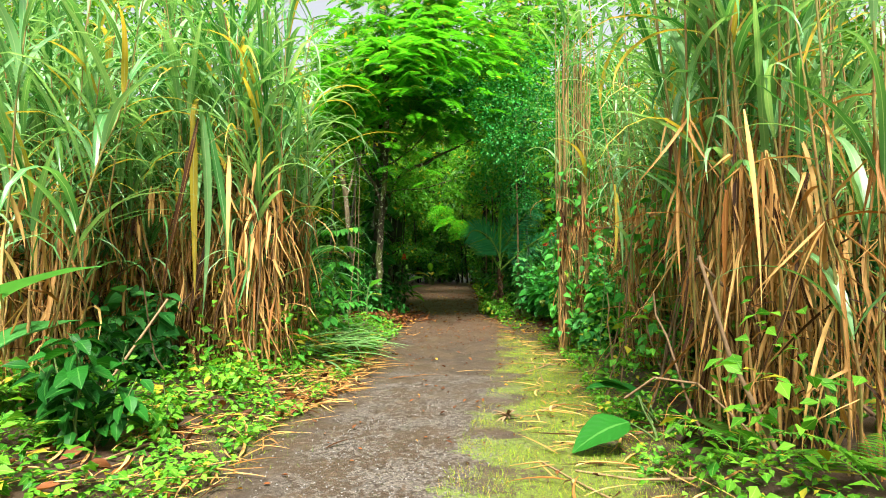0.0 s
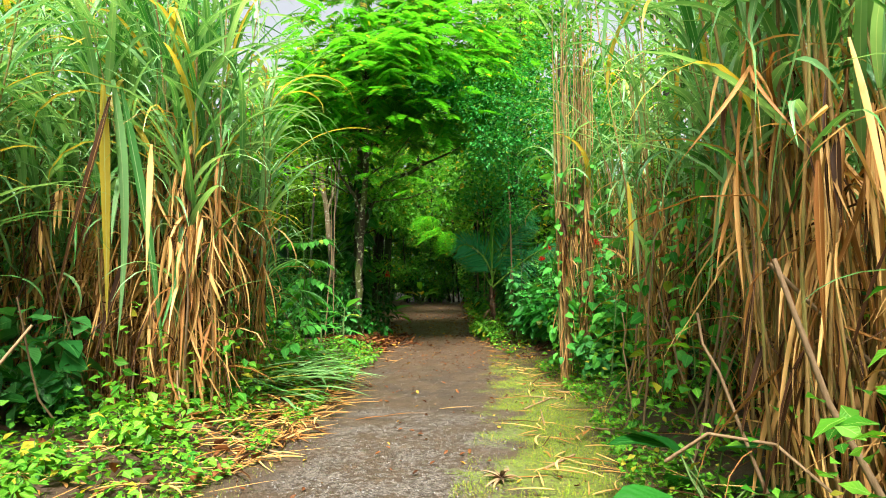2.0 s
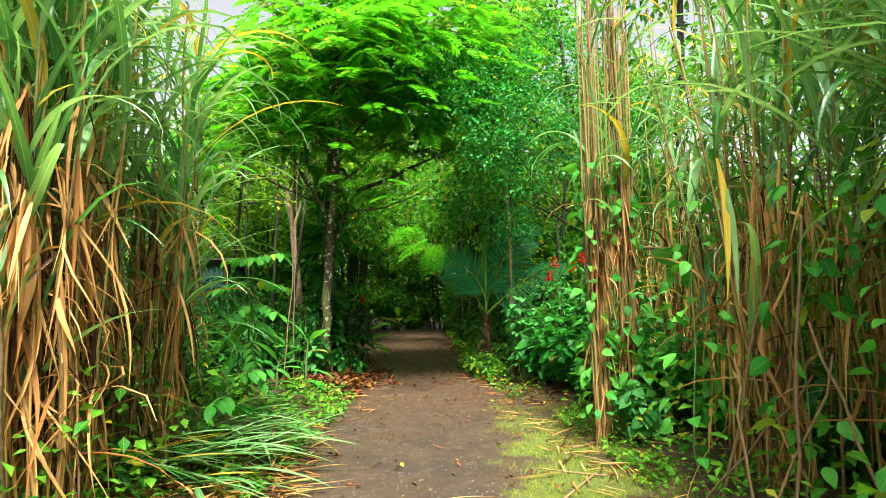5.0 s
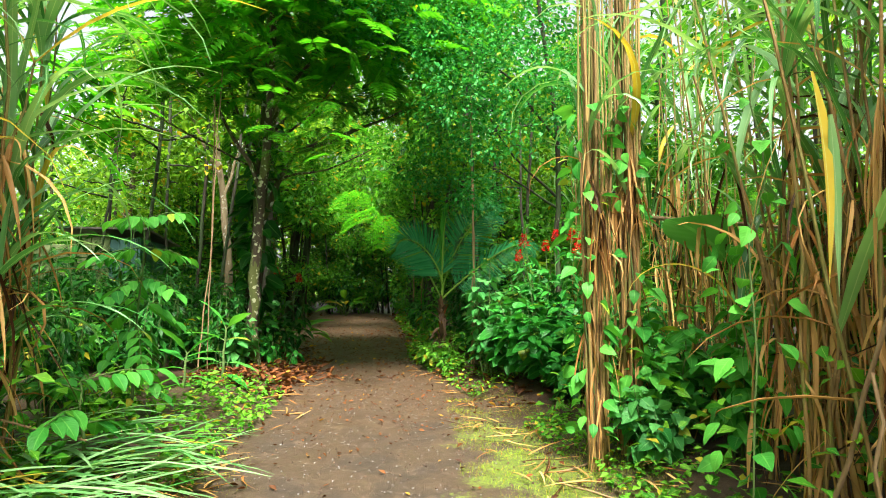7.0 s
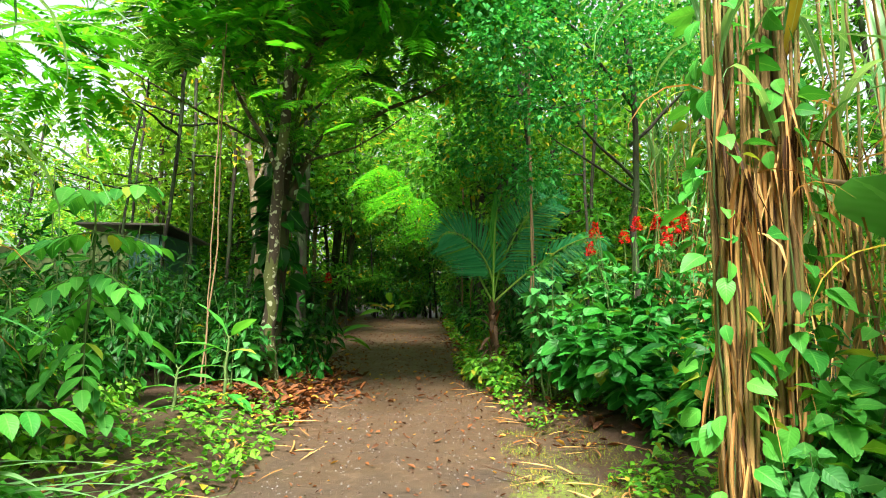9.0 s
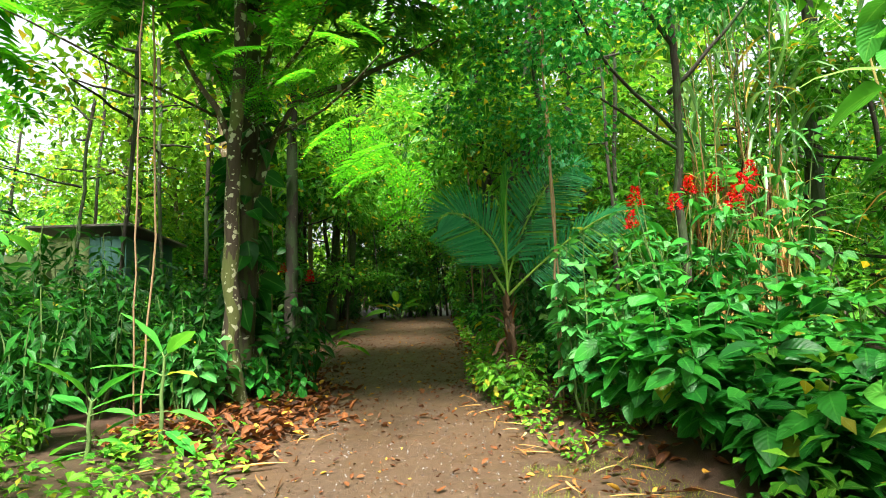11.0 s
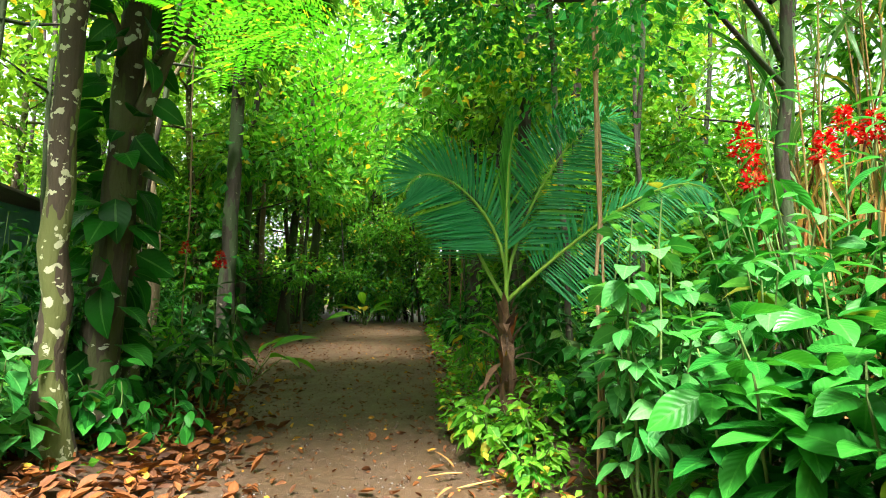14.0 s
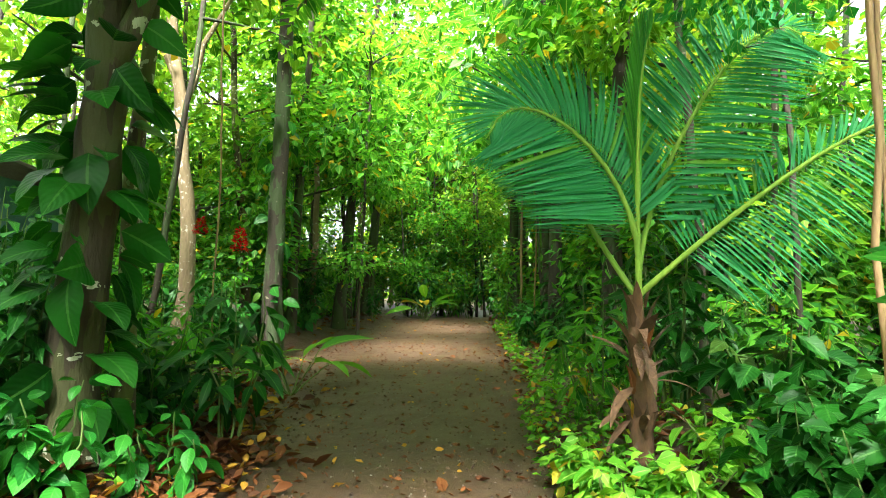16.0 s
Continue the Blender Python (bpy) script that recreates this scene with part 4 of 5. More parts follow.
# ---- undergrowth: low plants copied along both sides ----
LOW = []
for k, (nm, lab, h, sp, st, wh, per, size, shape, mat) in enumerate([
        ("leafy_undergrowth", "low dark green leafy bush on the forest floor", 0.9, 0.45, 7, 5, 4, 0.22, LOW_OVATE, DARK_LEAF),
        ("leafy_undergrowth", "tall dark green leafy bush under the trees", 1.7, 0.55, 7, 7, 4, 0.24, LOW_LANCE, DARK_LEAF),
        ("leafy_undergrowth", "low bright green leafy plant by the path", 0.5, 0.35, 7, 4, 4, 0.16, LOW_OVATE, COVER_LEAF),
        ("leafy_undergrowth", "mid green heart-leaved bush beside the path", 1.1, 0.5, 6, 5, 4, 0.25, LOW_HEART, SOFT_LEAF),
        ("leafy_undergrowth", "bright green lance-leaved bush under the trees", 1.4, 0.5, 7, 6, 4, 0.26, LOW_LANCE, CROWN_LEAF),
        ("leafy_undergrowth", "sparse tall sapling with dark pointed leaves", 2.5, 0.6, 5, 9, 3, 0.26, LOW_LANCE, DARK_LEAF)]):
    LOW.append(shrub(nm, lab, "undergrowth", [-3.6, -3.4, -2.5, 3.0, 3.5, -4.4][k], [19, 16.4, 11.6, 15.9, 18.5, 18.6][k], h, sp, st, wh, per, size, shape, mat, "", False, "undergrowth"))


def scatter(count, xs, ys, kinds, size=(0.75, 1.25), gap=0.35):
    done = 0
    for _ in range(count * 12):
        x, y = rng.uniform(*xs), rng.uniform(*ys)
        if left_edge(y) - gap < x < right_edge(y) + gap:
            continue
        k = kinds[int(rng.integers(len(kinds)))]
        copy_thing(LOW[k], Matrix.LocRotScale(on_ground(x, y), Euler((0, 0, rng.uniform(0, 6.28))), [rng.uniform(*size)] * 3))
        done += 1
        if done >= count:
            break


scatter(48, (-4.5, -1.2), (14.5, 24), [0, 1, 0, 3, 1, 4], (0.6, 1.1), 0.45)
scatter(18, (-7.5, -2.6), (14.8, 18.8), [1, 5, 4, 5, 1], (0.8, 1.2), 0.6)
scatter(46, (1.2, 5), (15.6, 25), [0, 1, 0, 0, 4, 1], (0.6, 1.1), 0.5)
scatter(34, (-4, 4), (22, 35), [4, 1, 4, 3, 2], (0.7, 1.2), 0.3)
scatter(36, (-9, 9), (22, 36), [4, 4, 3, 1], (0.8, 1.3), 0.7)
scatter(26, (-6, -2.5), (11.0, 15), [0, 1, 4, 0, 2], (0.6, 1.0), 0.7)
scatter(16, (-4.5, -2.2), (4.0, 7.5), [2, 2, 0], (0.6, 1.1), 0.5)
scatter(16, (2.1, 4.6), (4.6, 8.5), [2, 0, 2], (0.5, 0.8), 0.5)
scatter(18, (2.3, 4.6), (8.6, 12.5), [2, 3, 2, 3], (0.6, 1.0), 0.4)
scatter(60, (-14, -4), (-6, 15), [0, 1, 4, 1, 3], (0.9, 1.6), 1.0)
scatter(60, (4.2, 14), (-6, 15), [0, 1, 4, 1, 3], (0.9, 1.6), 1.0)
scatter(14, (-6, 6), (-6, 2.5), [0, 1, 3], (0.8, 1.2), 1.2)
scatter(14, (-14, -5), (12, 24), [1, 4, 5, 4], (1.0, 1.7))
scatter(16, (5, 14), (11, 24), [1, 4, 5, 4], (1.0, 1.7))
for x, y, k in [(-5.4, 19.0, 5), (-4.9, 18.8, 1), (-4.3, 19.0, 5), (-3.9, 18.6, 1), (-6.0, 18.9, 5), (-6.6, 18.6, 1), (-4.6, 18.3, 1), (-5.2, 18.2, 4), (-5.9, 18.0, 4), (-4.1, 17.9, 5), (-6.3, 18.5, 4), (-5.6, 18.7, 4), (-5.0, 18.5, 4), (-6.9, 18.3, 4), (-7.5, 18.6, 1)]:
    copy_thing(LOW[k], Matrix.LocRotScale(on_ground(x, y), Euler((0, 0, rng.uniform(0, 6.28))), [rng.uniform(1.05, 1.3)] * 3))
for x, y, k in [(2.3, 15.3, 0), (2.5, 15.8, 0), (2.15, 15.75, 0), (2.7, 15.2, 0), (1.45, 16.0, 2), (1.7, 15.9, 2), (1.95, 16.1, 2), (1.35, 16.6, 2), (1.6, 15.4, 2)]:
    copy_thing(LOW[k], Matrix.LocRotScale(on_ground(x, y), Euler((0, 0, rng.uniform(0, 6.28))), [rng.uniform(0.7, 0.95)] * 3))
for x, y, k in [(-0.8, 34.5, 1), (0.1, 35.5, 4), (0.9, 34.8, 5), (-1.6, 36, 1), (1.8, 36, 1), (0.5, 37, 4), (-0.4, 36.5, 5)]:
    copy_thing(LOW[k], Matrix.LocRotScale(on_ground(x, y), Euler((0, 0, rng.uniform(0, 6.28))), [1.5] * 3))


# ---- young palm ----
def frond(top, points, face, leaflet, hang=0.3, gap=1.0, name="frond", mat=None):
    """A feathered frond along points; face: the way its flat side looks."""
    pts = np.array(points, float)
    n = 14
    t = np.linspace(0, 1, n)
    q = np.linspace(0, 1, len(pts))
    fit3 = [np.polyfit(q, pts[:, i], min(3, len(pts) - 1)) for i in range(3)]
    line = np.stack([np.polyval(p, t) for p in fit3], 1) + (0, 0, 1.0)
    rib = part(name, mesh_of(name, [tube(line, np.linspace(0.02, 0.004, n), 6)]), PALM_RIB, top)
    m = 84
    f = np.linspace(0.2, 0.99, m).repeat(2)
    s = np.tile([-1.0, 1.0], m)[:, None]
    P = np.stack([np.interp(f, t, line[:, i]) for i in range(3)], 1)
    g = np.gradient(line, axis=0)
    T = np.stack([np.interp(f, t, g[:, i]) for i in range(3)], 1)
    T /= np.linalg.norm(T, axis=1, keepdims=True)
    side = np.cross(T, np.array(face, float))
    side /= np.linalg.norm(side, axis=1, keepdims=True)
    d = T * (0.5 + 0.7 * f[:, None]) + side * s * gap + rng.normal(0, 0.04, P.shape) - np.array([0, 0, hang])
    L = leaflet * np.sin(np.clip(f * 0.72 + 0.24, 0, 1) * math.pi) ** 0.7 + 0.06
    shape = leaf_shape(0.04, 4, 0.3, 0.6, 0.14)
    tagged(part("leaflet_fringe", mesh_of("leaflet_fringe", [bake(shape, P, frames_facing(d, np.array(face, float), L))]), mat or PALM_LEAF, rib), kind="stuff")


def frames_facing(d, face, size):
    d = d / np.linalg.norm(d, axis=1, keepdims=True)
    x = np.cross(d, face + rng.normal(0, 0.12, d.shape))
    x /= np.linalg.norm(x, axis=1, keepdims=True)
    z = np.cross(x, d)
    return np.stack([x, d, z], 2) * np.asarray(size).reshape(-1, 1, 1)


PALM_RIB = bark_material("palm_rib", (0.10, 0.22, 0.02), (0.28, 0.42, 0.05))
palm = thing("young_palm", "young palm with fibrous trunk and arching feathered fronds", "palm", at=on_ground(1.62, 16.5))
trunk_line = bent((0, 0, -0.05), (-0.02, 0, 1.0), 9, 0.01)
part("trunk", mesh_of("trunk", [tube(trunk_line, np.array([0.09, 0.075, 0.065, 0.07, 0.058, 0.062, 0.055, 0.05, 0.04]), 9)]), FIBRE, palm)
frond(palm, [(0, 0, 0), (-0.1, -0.05, 0.5), (-0.32, -0.1, 1.0), (-0.72, -0.15, 1.08), (-0.92, -0.2, 0.95)], (0.25, -1, 0.25), 0.62)
frond(palm, [(0, 0, 0), (0.15, 0.1, 0.6), (0.45, 0.15, 1.25), (0.85, 0.2, 1.7), (1.15, 0.2, 1.75)], (-0.2, -1, 0.3), 0.62)
frond(palm, [(0, 0, 0), (0.35, -0.1, 0.3), (0.9, -0.2, 0.8), (1.4, -0.3, 1.0), (1.75, -0.4, 0.95)], (0.0, -0.8, 0.6), 0.5, 0.7)
frond(palm, [(0, 0.05, 0), (-0.25, 0.5, 0.6), (-0.4, 1.0, 0.95), (-0.6, 1.5, 0.9)], (0.3, -0.5, 1), 0.5)
frond(palm, [(0, -0.02, 0), (0.0, -0.02, 0.7), (0.03, -0.02, 1.3), (0.1, 0.0, 1.65)], (0.3, -1, 0), 0.5, -1.2, 0.14, "spear", YOUNG_LEAF)
for k in range(30):
    a, z = k * 2.4, 0.05 + 0.03 * k
    part("leaf_sheath", mesh_of("leaf_sheath", [blades(np.array([[0.06 * math.cos(a), 0.06 * math.sin(a), z]]), np.array([a]), np.array([rng.uniform(1.1, 1.6)]), np.array([rng.uniform(0.0, 0.9)]), np.array([rng.uniform(0.12, 0.22)]), np.array([rng.uniform(0.04, 0.08)]), 4, 0.5)]), LITTER if k % 3 == 0 else FIBRE, palm)
for k in range(34):
    a = rng.uniform(0, 6.28)
    part("dead_leaf_base", mesh_of("dead_leaf_base", [blades(np.array([[0.07 * math.cos(a), 0.07 * math.sin(a), rng.uniform(0.1, 0.85)]]), np.array([a]), np.array([rng.uniform(-1.3, 1.4)]), np.array([rng.uniform(0.2, 1.5)]), np.array([rng.uniform(0.15, 0.34)]), np.array([rng.uniform(0.03, 0.09)]), 5)]), FIBRE, palm)

# ---- vines: a twisted brown pair, and thin hanging ones ----
for x, y, h, r in [(1.88, 14.8, 5.5, 0.012), (1.92, 14.82, 5.5, 0.009), (-2.35, 14.7, 4.8, 0.011), (-2.3, 19.5, 5, 0.012), (2.0, 27, 6, 0.03), (-2.0, 13.9, 4.5, 0.008), (2.2, 26, 6, 0.02)]:
    z0 = on_ground(x, y)
    tagged(part("hanging_vine", mesh_of("hanging_vine", [tube(bent((0, 0, -0.05), (rng.normal(0, 0.04), rng.normal(0, 0.04), h), 16, 0.014), np.full(16, r), 6)]), VINE, where=Matrix.Translation(z0)), "thin brown woody vine hanging beside the path", "vine", "vines")


# ---- red flowers ----
FLORET = leaf_shape(0.5, 2, 0.6, 0.5, 0.5)


def flower_head(name, at, size, label, parent=None):
    """A cone of small red florets round an upright stalk."""
    n = 150
    f = rng.uniform(0, 1, n) ** 1.2
    az = rng.uniform(0, 6.28, n)
    r = size * (0.34 * (1 - f) + 0.06) * rng.uniform(0.4, 1.0, n)
    P = np.stack([r * np.cos(az), r * np.sin(az), f * size], 1)
    D = aim(az, rng.uniform(-0.2, 1.2, n))
    me = mesh_of(name, [bake(FLORET, P, frames(D, 0.4, size * rng.uniform(0.14, 0.26, n)))])
    return part(name, me, RED_PETAL, parent, label, Matrix.Translation(at))


flowering = shrub("red_flowering_shrub", "flowering shrub with upright red flower spikes over green leaves", "shrub", 3.05, 14.3, 2.55, 0.8, 17, 5, 6, 0.24, LANCE, BROAD_LEAF, "lance", group="shrubs by the path")
base = np.array(flowering.location)
for x, y, z in [(2.5, 14.15, 1.98), (2.68, 14.5, 2.22), (2.95, 14.2, 2.1), (3.15, 14.3, 2.25), (3.5, 14.5, 2.25), (3.45, 13.9, 2.15), (3.6, 14.0, 2.3), (3.75, 14.3, 2.2), (3.35, 13.85, 2.0)]:
    p = np.array([x, y, z + 0.13 + 0.1 * (x - 2.4)]) - base
    flower_head("flower_spike", p, rng.uniform(0.15, 0.21), "bright red flower spike", flowering)
    part("flower_stem", mesh_of("flower_stem", [tube(bent((p[0] * 0.6, p[1] * 0.6, p[2] - 0.7), p, 5, 0.01), [0.006] * 5, 4)]), STEM, flowering)

ginger = shrub("red_ginger", "leafy ginger plant with one red flower head", "flowering plant", -1.35, 17.7, 1.7, 0.3, 5, 8, 2, 0.34, LANCE, DARK_LEAF, "ginger", group="")
flower_head("flower_spike", np.array([0.19, -0.4, 1.58]), 0.17, "bright red flower head", ginger)
flower_head("flower_spike", np.array([-0.3, 0.0, 1.75]), 0.14, "bright red flower head", ginger)


for x, y, h in ((-1.6, 16.0, 0.75), (-1.9, 15.9, 0.6), (-1.35, 16.6, 0.5)):
    shrub("leafy_sapling", "young plant with broad bright green leaves at the trunk's foot", "plant", x, y, h, 0.25, 4, 4, 4, 0.2, OVATE, BROAD_LEAF, "foot", group="plants at the trunk's foot", droop=0.45)

# ---- saplings and large-leaved plants by the path ----
def compound_sapling(x, y, h, tiers, label, mat=YOUNG_LEAF, size=0.2):
    top = thing("compound_leaf_sapling", label, "sapling", at=on_ground(x, y))
    line = bent((0, 0, -0.03), (rng.normal(0, 0.1), rng.normal(0, 0.1), h), 9, 0.02)
    part("stem", mesh_of("stem", [tube(line, np.linspace(0.018, 0.006, 9), 6)]), STEM, top)
    me = single_leaf(OVATE, mat, "sapling")
    for k in range(tiers):
        c = line[8 - int(k * 6 / tiers)]
        az = k * 2.4 + rng.uniform(-0.3, 0.3)
        d = aim(np.float64(az), np.float64(0.25 - 0.1 * k))
        stalk = part("leaf_stalk", mesh_of("leaf_stalk", [tube([c, c + d * 0.28, c + d * 0.5 - (0, 0, 0.06)], [0.006, 0.005, 0.003], 4)]), STEM, top)
        for j in range(9):
            f = 0.25 + 0.75 * (j // 2) / 4
            s = 0 if j == 8 else (-1) ** j
            q = c + d * 0.5 * f - (0, 0, 0.06 * f * f)
            dd = aim(np.float64(az + s * 0.95), np.float64(-0.35))
            m4 = Matrix(frames(dd[None], 0.15, np.array([size * rng.uniform(0.75, 1.1)]))[0].tolist()).to_4x4()
            m4.translation = q
            part("leaf", me, mat, stalk, where=m4)


compound_sapling(-2.2, 11.7, 2.0, 15, "bright green sapling with fanned compound leaves")
compound_sapling(-1.85, 9.9, 0.75, 5, "low sapling with pale oval leaflets beside the path")
compound_sapling(-2.3, 10.3, 0.6, 4, "low sapling with pale oval leaflets beside the path")


def strap_plant(name, x, y, count, length, width, label, mat, el=(0.7, 1.4), shape=LANCE):
    top = thing(name, label, "plant", at=on_ground(x, y))
    me = single_leaf(shape, mat, name)
    for k in range(count):
        az = 6.28 * k / count + rng.uniform(-0.4, 0.4)
        e = rng.uniform(*el)
        d = aim(np.float64(az), np.float64(e))
        stalk_end = d * length * rng.uniform(0.35, 0.6)
        stalk = part("leaf_stalk", mesh_of("leaf_stalk", [tube(bent((0, 0, -0.03), stalk_end, 4, 0.01), [0.012, 0.01, 0.008, 0.006], 5)]), STEM, top)
        dd = aim(np.float64(az), np.float64(e - 0.5))
        m4 = Matrix(frames(dd[None], 0.2, np.array([length * width * rng.uniform(0.8, 1.15)]))[0].tolist()).to_4x4()
        m4.translation = stalk_end
        part("leaf", me, mat, stalk, where=m4)
    return top


strap_plant("arum_plant", 1.82, 4.98, 5, 0.7, 0.75, "dark green arrow-leaved plant at the cane edge", DARK_LEAF, (0.3, 1.2), HEART)
strap_plant("arum_plant", 1.95, 5.3, 4, 0.6, 0.75, "dark green arrow-leaved plant at the cane edge", DARK_LEAF, (0.3, 1.2), HEART)


def upright_seedling(x, y, h, label):
    """A stout stem with long leaves held out on both sides of it, one above the other."""
    top = thing("upright_seedling", label, "plant", at=on_ground(x, y))
    line = bent((0, 0, -0.03), (0.05, -0.02, h * 0.75), 6, 0.008)
    part("stem", mesh_of("stem", [tube(line, np.linspace(0.022, 0.012, 6), 7)]), STEM, top)
    me = single_leaf(leaf_shape(0.3, 9, 0.45, 0.3, 0.3, 0.012, 0.0, 2), YOUNG_LEAF, "seedling")
    for k in range(9):
        f = k / 8
        c = line[min(5, 1 + int(f * 4.9))]
        az, el = (0.1 if k % 2 else 3.0) + rng.uniform(-0.5, 0.5), -0.15 + 1.2 * f ** 2
        d = aim(np.float64(az), np.float64(el))
        stalk = part("leaf_stalk", mesh_of("leaf_stalk", [tube([c, c + d * 0.06], [0.009, 0.006], 5)]), STEM, top)
        m4 = Matrix(frames((d - (0, 0.25, 0))[None], 0.12, np.array([rng.uniform(0.4, 0.55)]))[0].tolist()).to_4x4()
        m4.translation = c + d * 0.05
        part("leaf", me, YOUNG_LEAF, stalk, where=m4)


upright_seedling(-1.85, 14.0, 1.0, "upright seedling with long pointed green leaves")
upright_seedling(-2.25, 13.6, 0.6, "low seedling with long pointed green leaves")
strap_plant("bird_nest_plant", -1.5, 20.0, 9, 1.1, 0.8, "rosette plant with arching yellow-green leaves", COVER_LEAF, (0.5, 1.3))
strap_plant("bird_nest_plant", -0.6, 33.6, 9, 1.4, 0.8, "rosette plant with broad dark leaves at the path's end", DARK_LEAF, (0.5, 1.3))
strap_plant("banana_plant", -4.0, 4.6, 5, 1.6, 0.7, "young banana plant with broad pale green leaves", SOFT_LEAF, (1.15, 1.5), OVATE)
strap_plant("banana_plant", 4.3, 10.9, 4, 2.9, 0.42, "young banana plant with broad pale green leaves", SOFT_LEAF, (1.1, 1.45))


def fern(x, y, count, length, label):
    top = thing("fern", label, "fern", "ferns", on_ground(x, y))
    for k in range(count):
        az = 6.28 * k / count + rng.uniform(-0.3, 0.3)
        e, n = rng.uniform(0.7, 1.2), 9
        t = np.linspace(0, 1, n)
        ee = e - 1.3 * t
        h, z = np.cumsum(np.cos(ee)) * length / n, np.cumsum(np.sin(ee)) * length / n
        line = np.stack([h * math.cos(az), h * math.sin(az), z], 1)
        f = np.linspace(0.15, 0.98, 18).repeat(2)
        s = np.tile([-1, 1], 18)
        P = np.stack([np.interp(f, t, line[:, i]) for i in range(3)], 1)
        D = aim(az + s * 1.25, np.interp(f, t, ee) * 0.4)
        part("frond", mesh_of("frond", [tube(line, np.linspace(0.006, 0.002, n), 4), bake(leaf_shape(0.22, 3, 0.25, 0.1, 0.15), P, frames(D, 0.05, length * 0.3 * (1.08 - f)))]), COVER_LEAF, top)


for x, y, c, l in [(-1.9, 18.4, 7, 0.9), (-2.4, 17.2, 7, 0.8), (-3.6, 5.4, 7, 0.9), (-2.9, 4.6, 6, 0.8), (2.1, 4.2, 5, 0.5), (2.5, 3.3, 6, 0.8), (-2.3, 21.3, 7, 0.8), (2.4, 18.5, 7, 0.9), (-2.5, 18.8, 7, 1.0)]:
    fern(x, y, c, l, "arching green fern beside the path")


# ---- pole tied across the cane, and the shed among the trees ----
tagged(part("wooden_pole", mesh_of("wooden_pole", [tube(bent((2.25, 10.5, 2.3), (4.6, 10.6, 2.24), 10, 0.006), np.linspace(0.022, 0.017, 10), 8)]), VINE), "thin dark wooden pole lashed level across the cane", "pole")


def board_mesh(w, h, t):
    bm = bmesh.new()
    bmesh.ops.create_cube(bm, size=1.0)
    bmesh.ops.scale(bm, vec=(w, t, h), verts=bm.verts)
    bmesh.ops.bevel(bm, geom=bm.edges, offset=min(t, w, h) * 0.15, segments=1, affect="EDGES")
    me = bpy.data.meshes.new("board")
    bm.to_mesh(me)
    bm.free()
    return me


def painted(name, a, b, rough=0.6):
    m, nodes, links, bsdf = material(name)
    links.new(blend(m, speckle(m, 7.0, 6.0), a, b), bsdf.inputs["Base Color"])
    bsdf.inputs["Roughness"].default_value = rough
    relief(m, bsdf, speckle(m, 60.0), 0.3)
    return m


TEAL = painted("faded_teal_paint", (0.012, 0.06, 0.055), (0.045, 0.12, 0.10), 0.8)
PALE_WALL = painted("pale_mouldy_plaster", (0.06, 0.09, 0.025), (0.20, 0.24, 0.10), 0.9)
ROOF = painted("dark_rusty_sheet", (0.03, 0.028, 0.025), (0.10, 0.08, 0.06))
BLUE = painted("blue_plastic", (0.05, 0.16, 0.34), (0.10, 0.28, 0.5), 0.4)
shed = thing("shed", "small faded shed with teal boards and a dark sheet roof", "shed", at=on_ground(-5.75, 19.6))
for k in range(7):
    part("board", board_mesh(0.19, 2.35, 0.03), TEAL if k > 3 else PALE_WALL, shed, where=pose(-0.6 + k * 0.2, 0, 1.17))
part("side_wall", board_mesh(0.05, 2.35, 2.0), TEAL, shed, where=pose(0.72, 1.03, 1.17))
part("back_wall", board_mesh(3.4, 2.35, 0.06), PALE_WALL, shed, where=pose(-1.0, 2.1, 1.17))
part("front_wall", board_mesh(2.0, 2.05, 0.06), PALE_WALL, shed, where=pose(-1.72, 0, 1.02))
part("roof", board_mesh(1.9, 0.05, 2.5), ROOF, shed, where=pose(0.0, 1.05, 2.45, -4, 0, 0))
part("post", board_mesh(0.08, 2.4, 0.08), ROOF, shed, where=pose(-2.7, 0.0, 1.2))
part("water_barrel", mesh_of("water_barrel", [tube([(0, 0, 0.02), (0, 0, 0.05), (0, 0, 0.4), (0, 0, 0.75), (0, 0, 0.8)], [0.1, 0.26, 0.29, 0.26, 0.1], 16)]), BLUE, shed, where=pose(0.45, -0.45, 0.0))


# ---- ground cover, moss tufts, straw, litter, pebbles ----
def band(n, y0, y1, out0, out1, side):
    y = rng.uniform(y0, y1, n)
    o = rng.uniform(0, 1, n) ** 1.3 * (out1 - out0) + out0
    x = np.where(np.full(n, side < 0), left_edge(y) - o, right_edge(y) + o)
    return x, y


def cover(n, y0, y1, out0, out1, side, height, size):
    x, y = band(n, y0, y1, out0, out1, side)
    clump = 0.5 + 0.5 * np.sin(x * 4.1 + 1.3 * np.sin(y * 2.7)) * np.sin(y * 3.3 + x)
    keep = clump + rng.normal(0, 0.15, n) > 0.3
    x, y, clump = x[keep], y[keep], clump[keep]
    n = len(x)
    z = ground_z(x, y) + rng.uniform(0.01, 1, n) * height * (0.1 + clump)
    d = aim(rng.uniform(0, 6.28, n), rng.uniform(-0.5, 0.6, n))
    return bake(leaf_shape(0.6, 2, 0.45, 0.25, 0.3), np.stack([x, y, z], 1), frames(d, 0.4, size * rng.uniform(0.5, 1.3, n)))


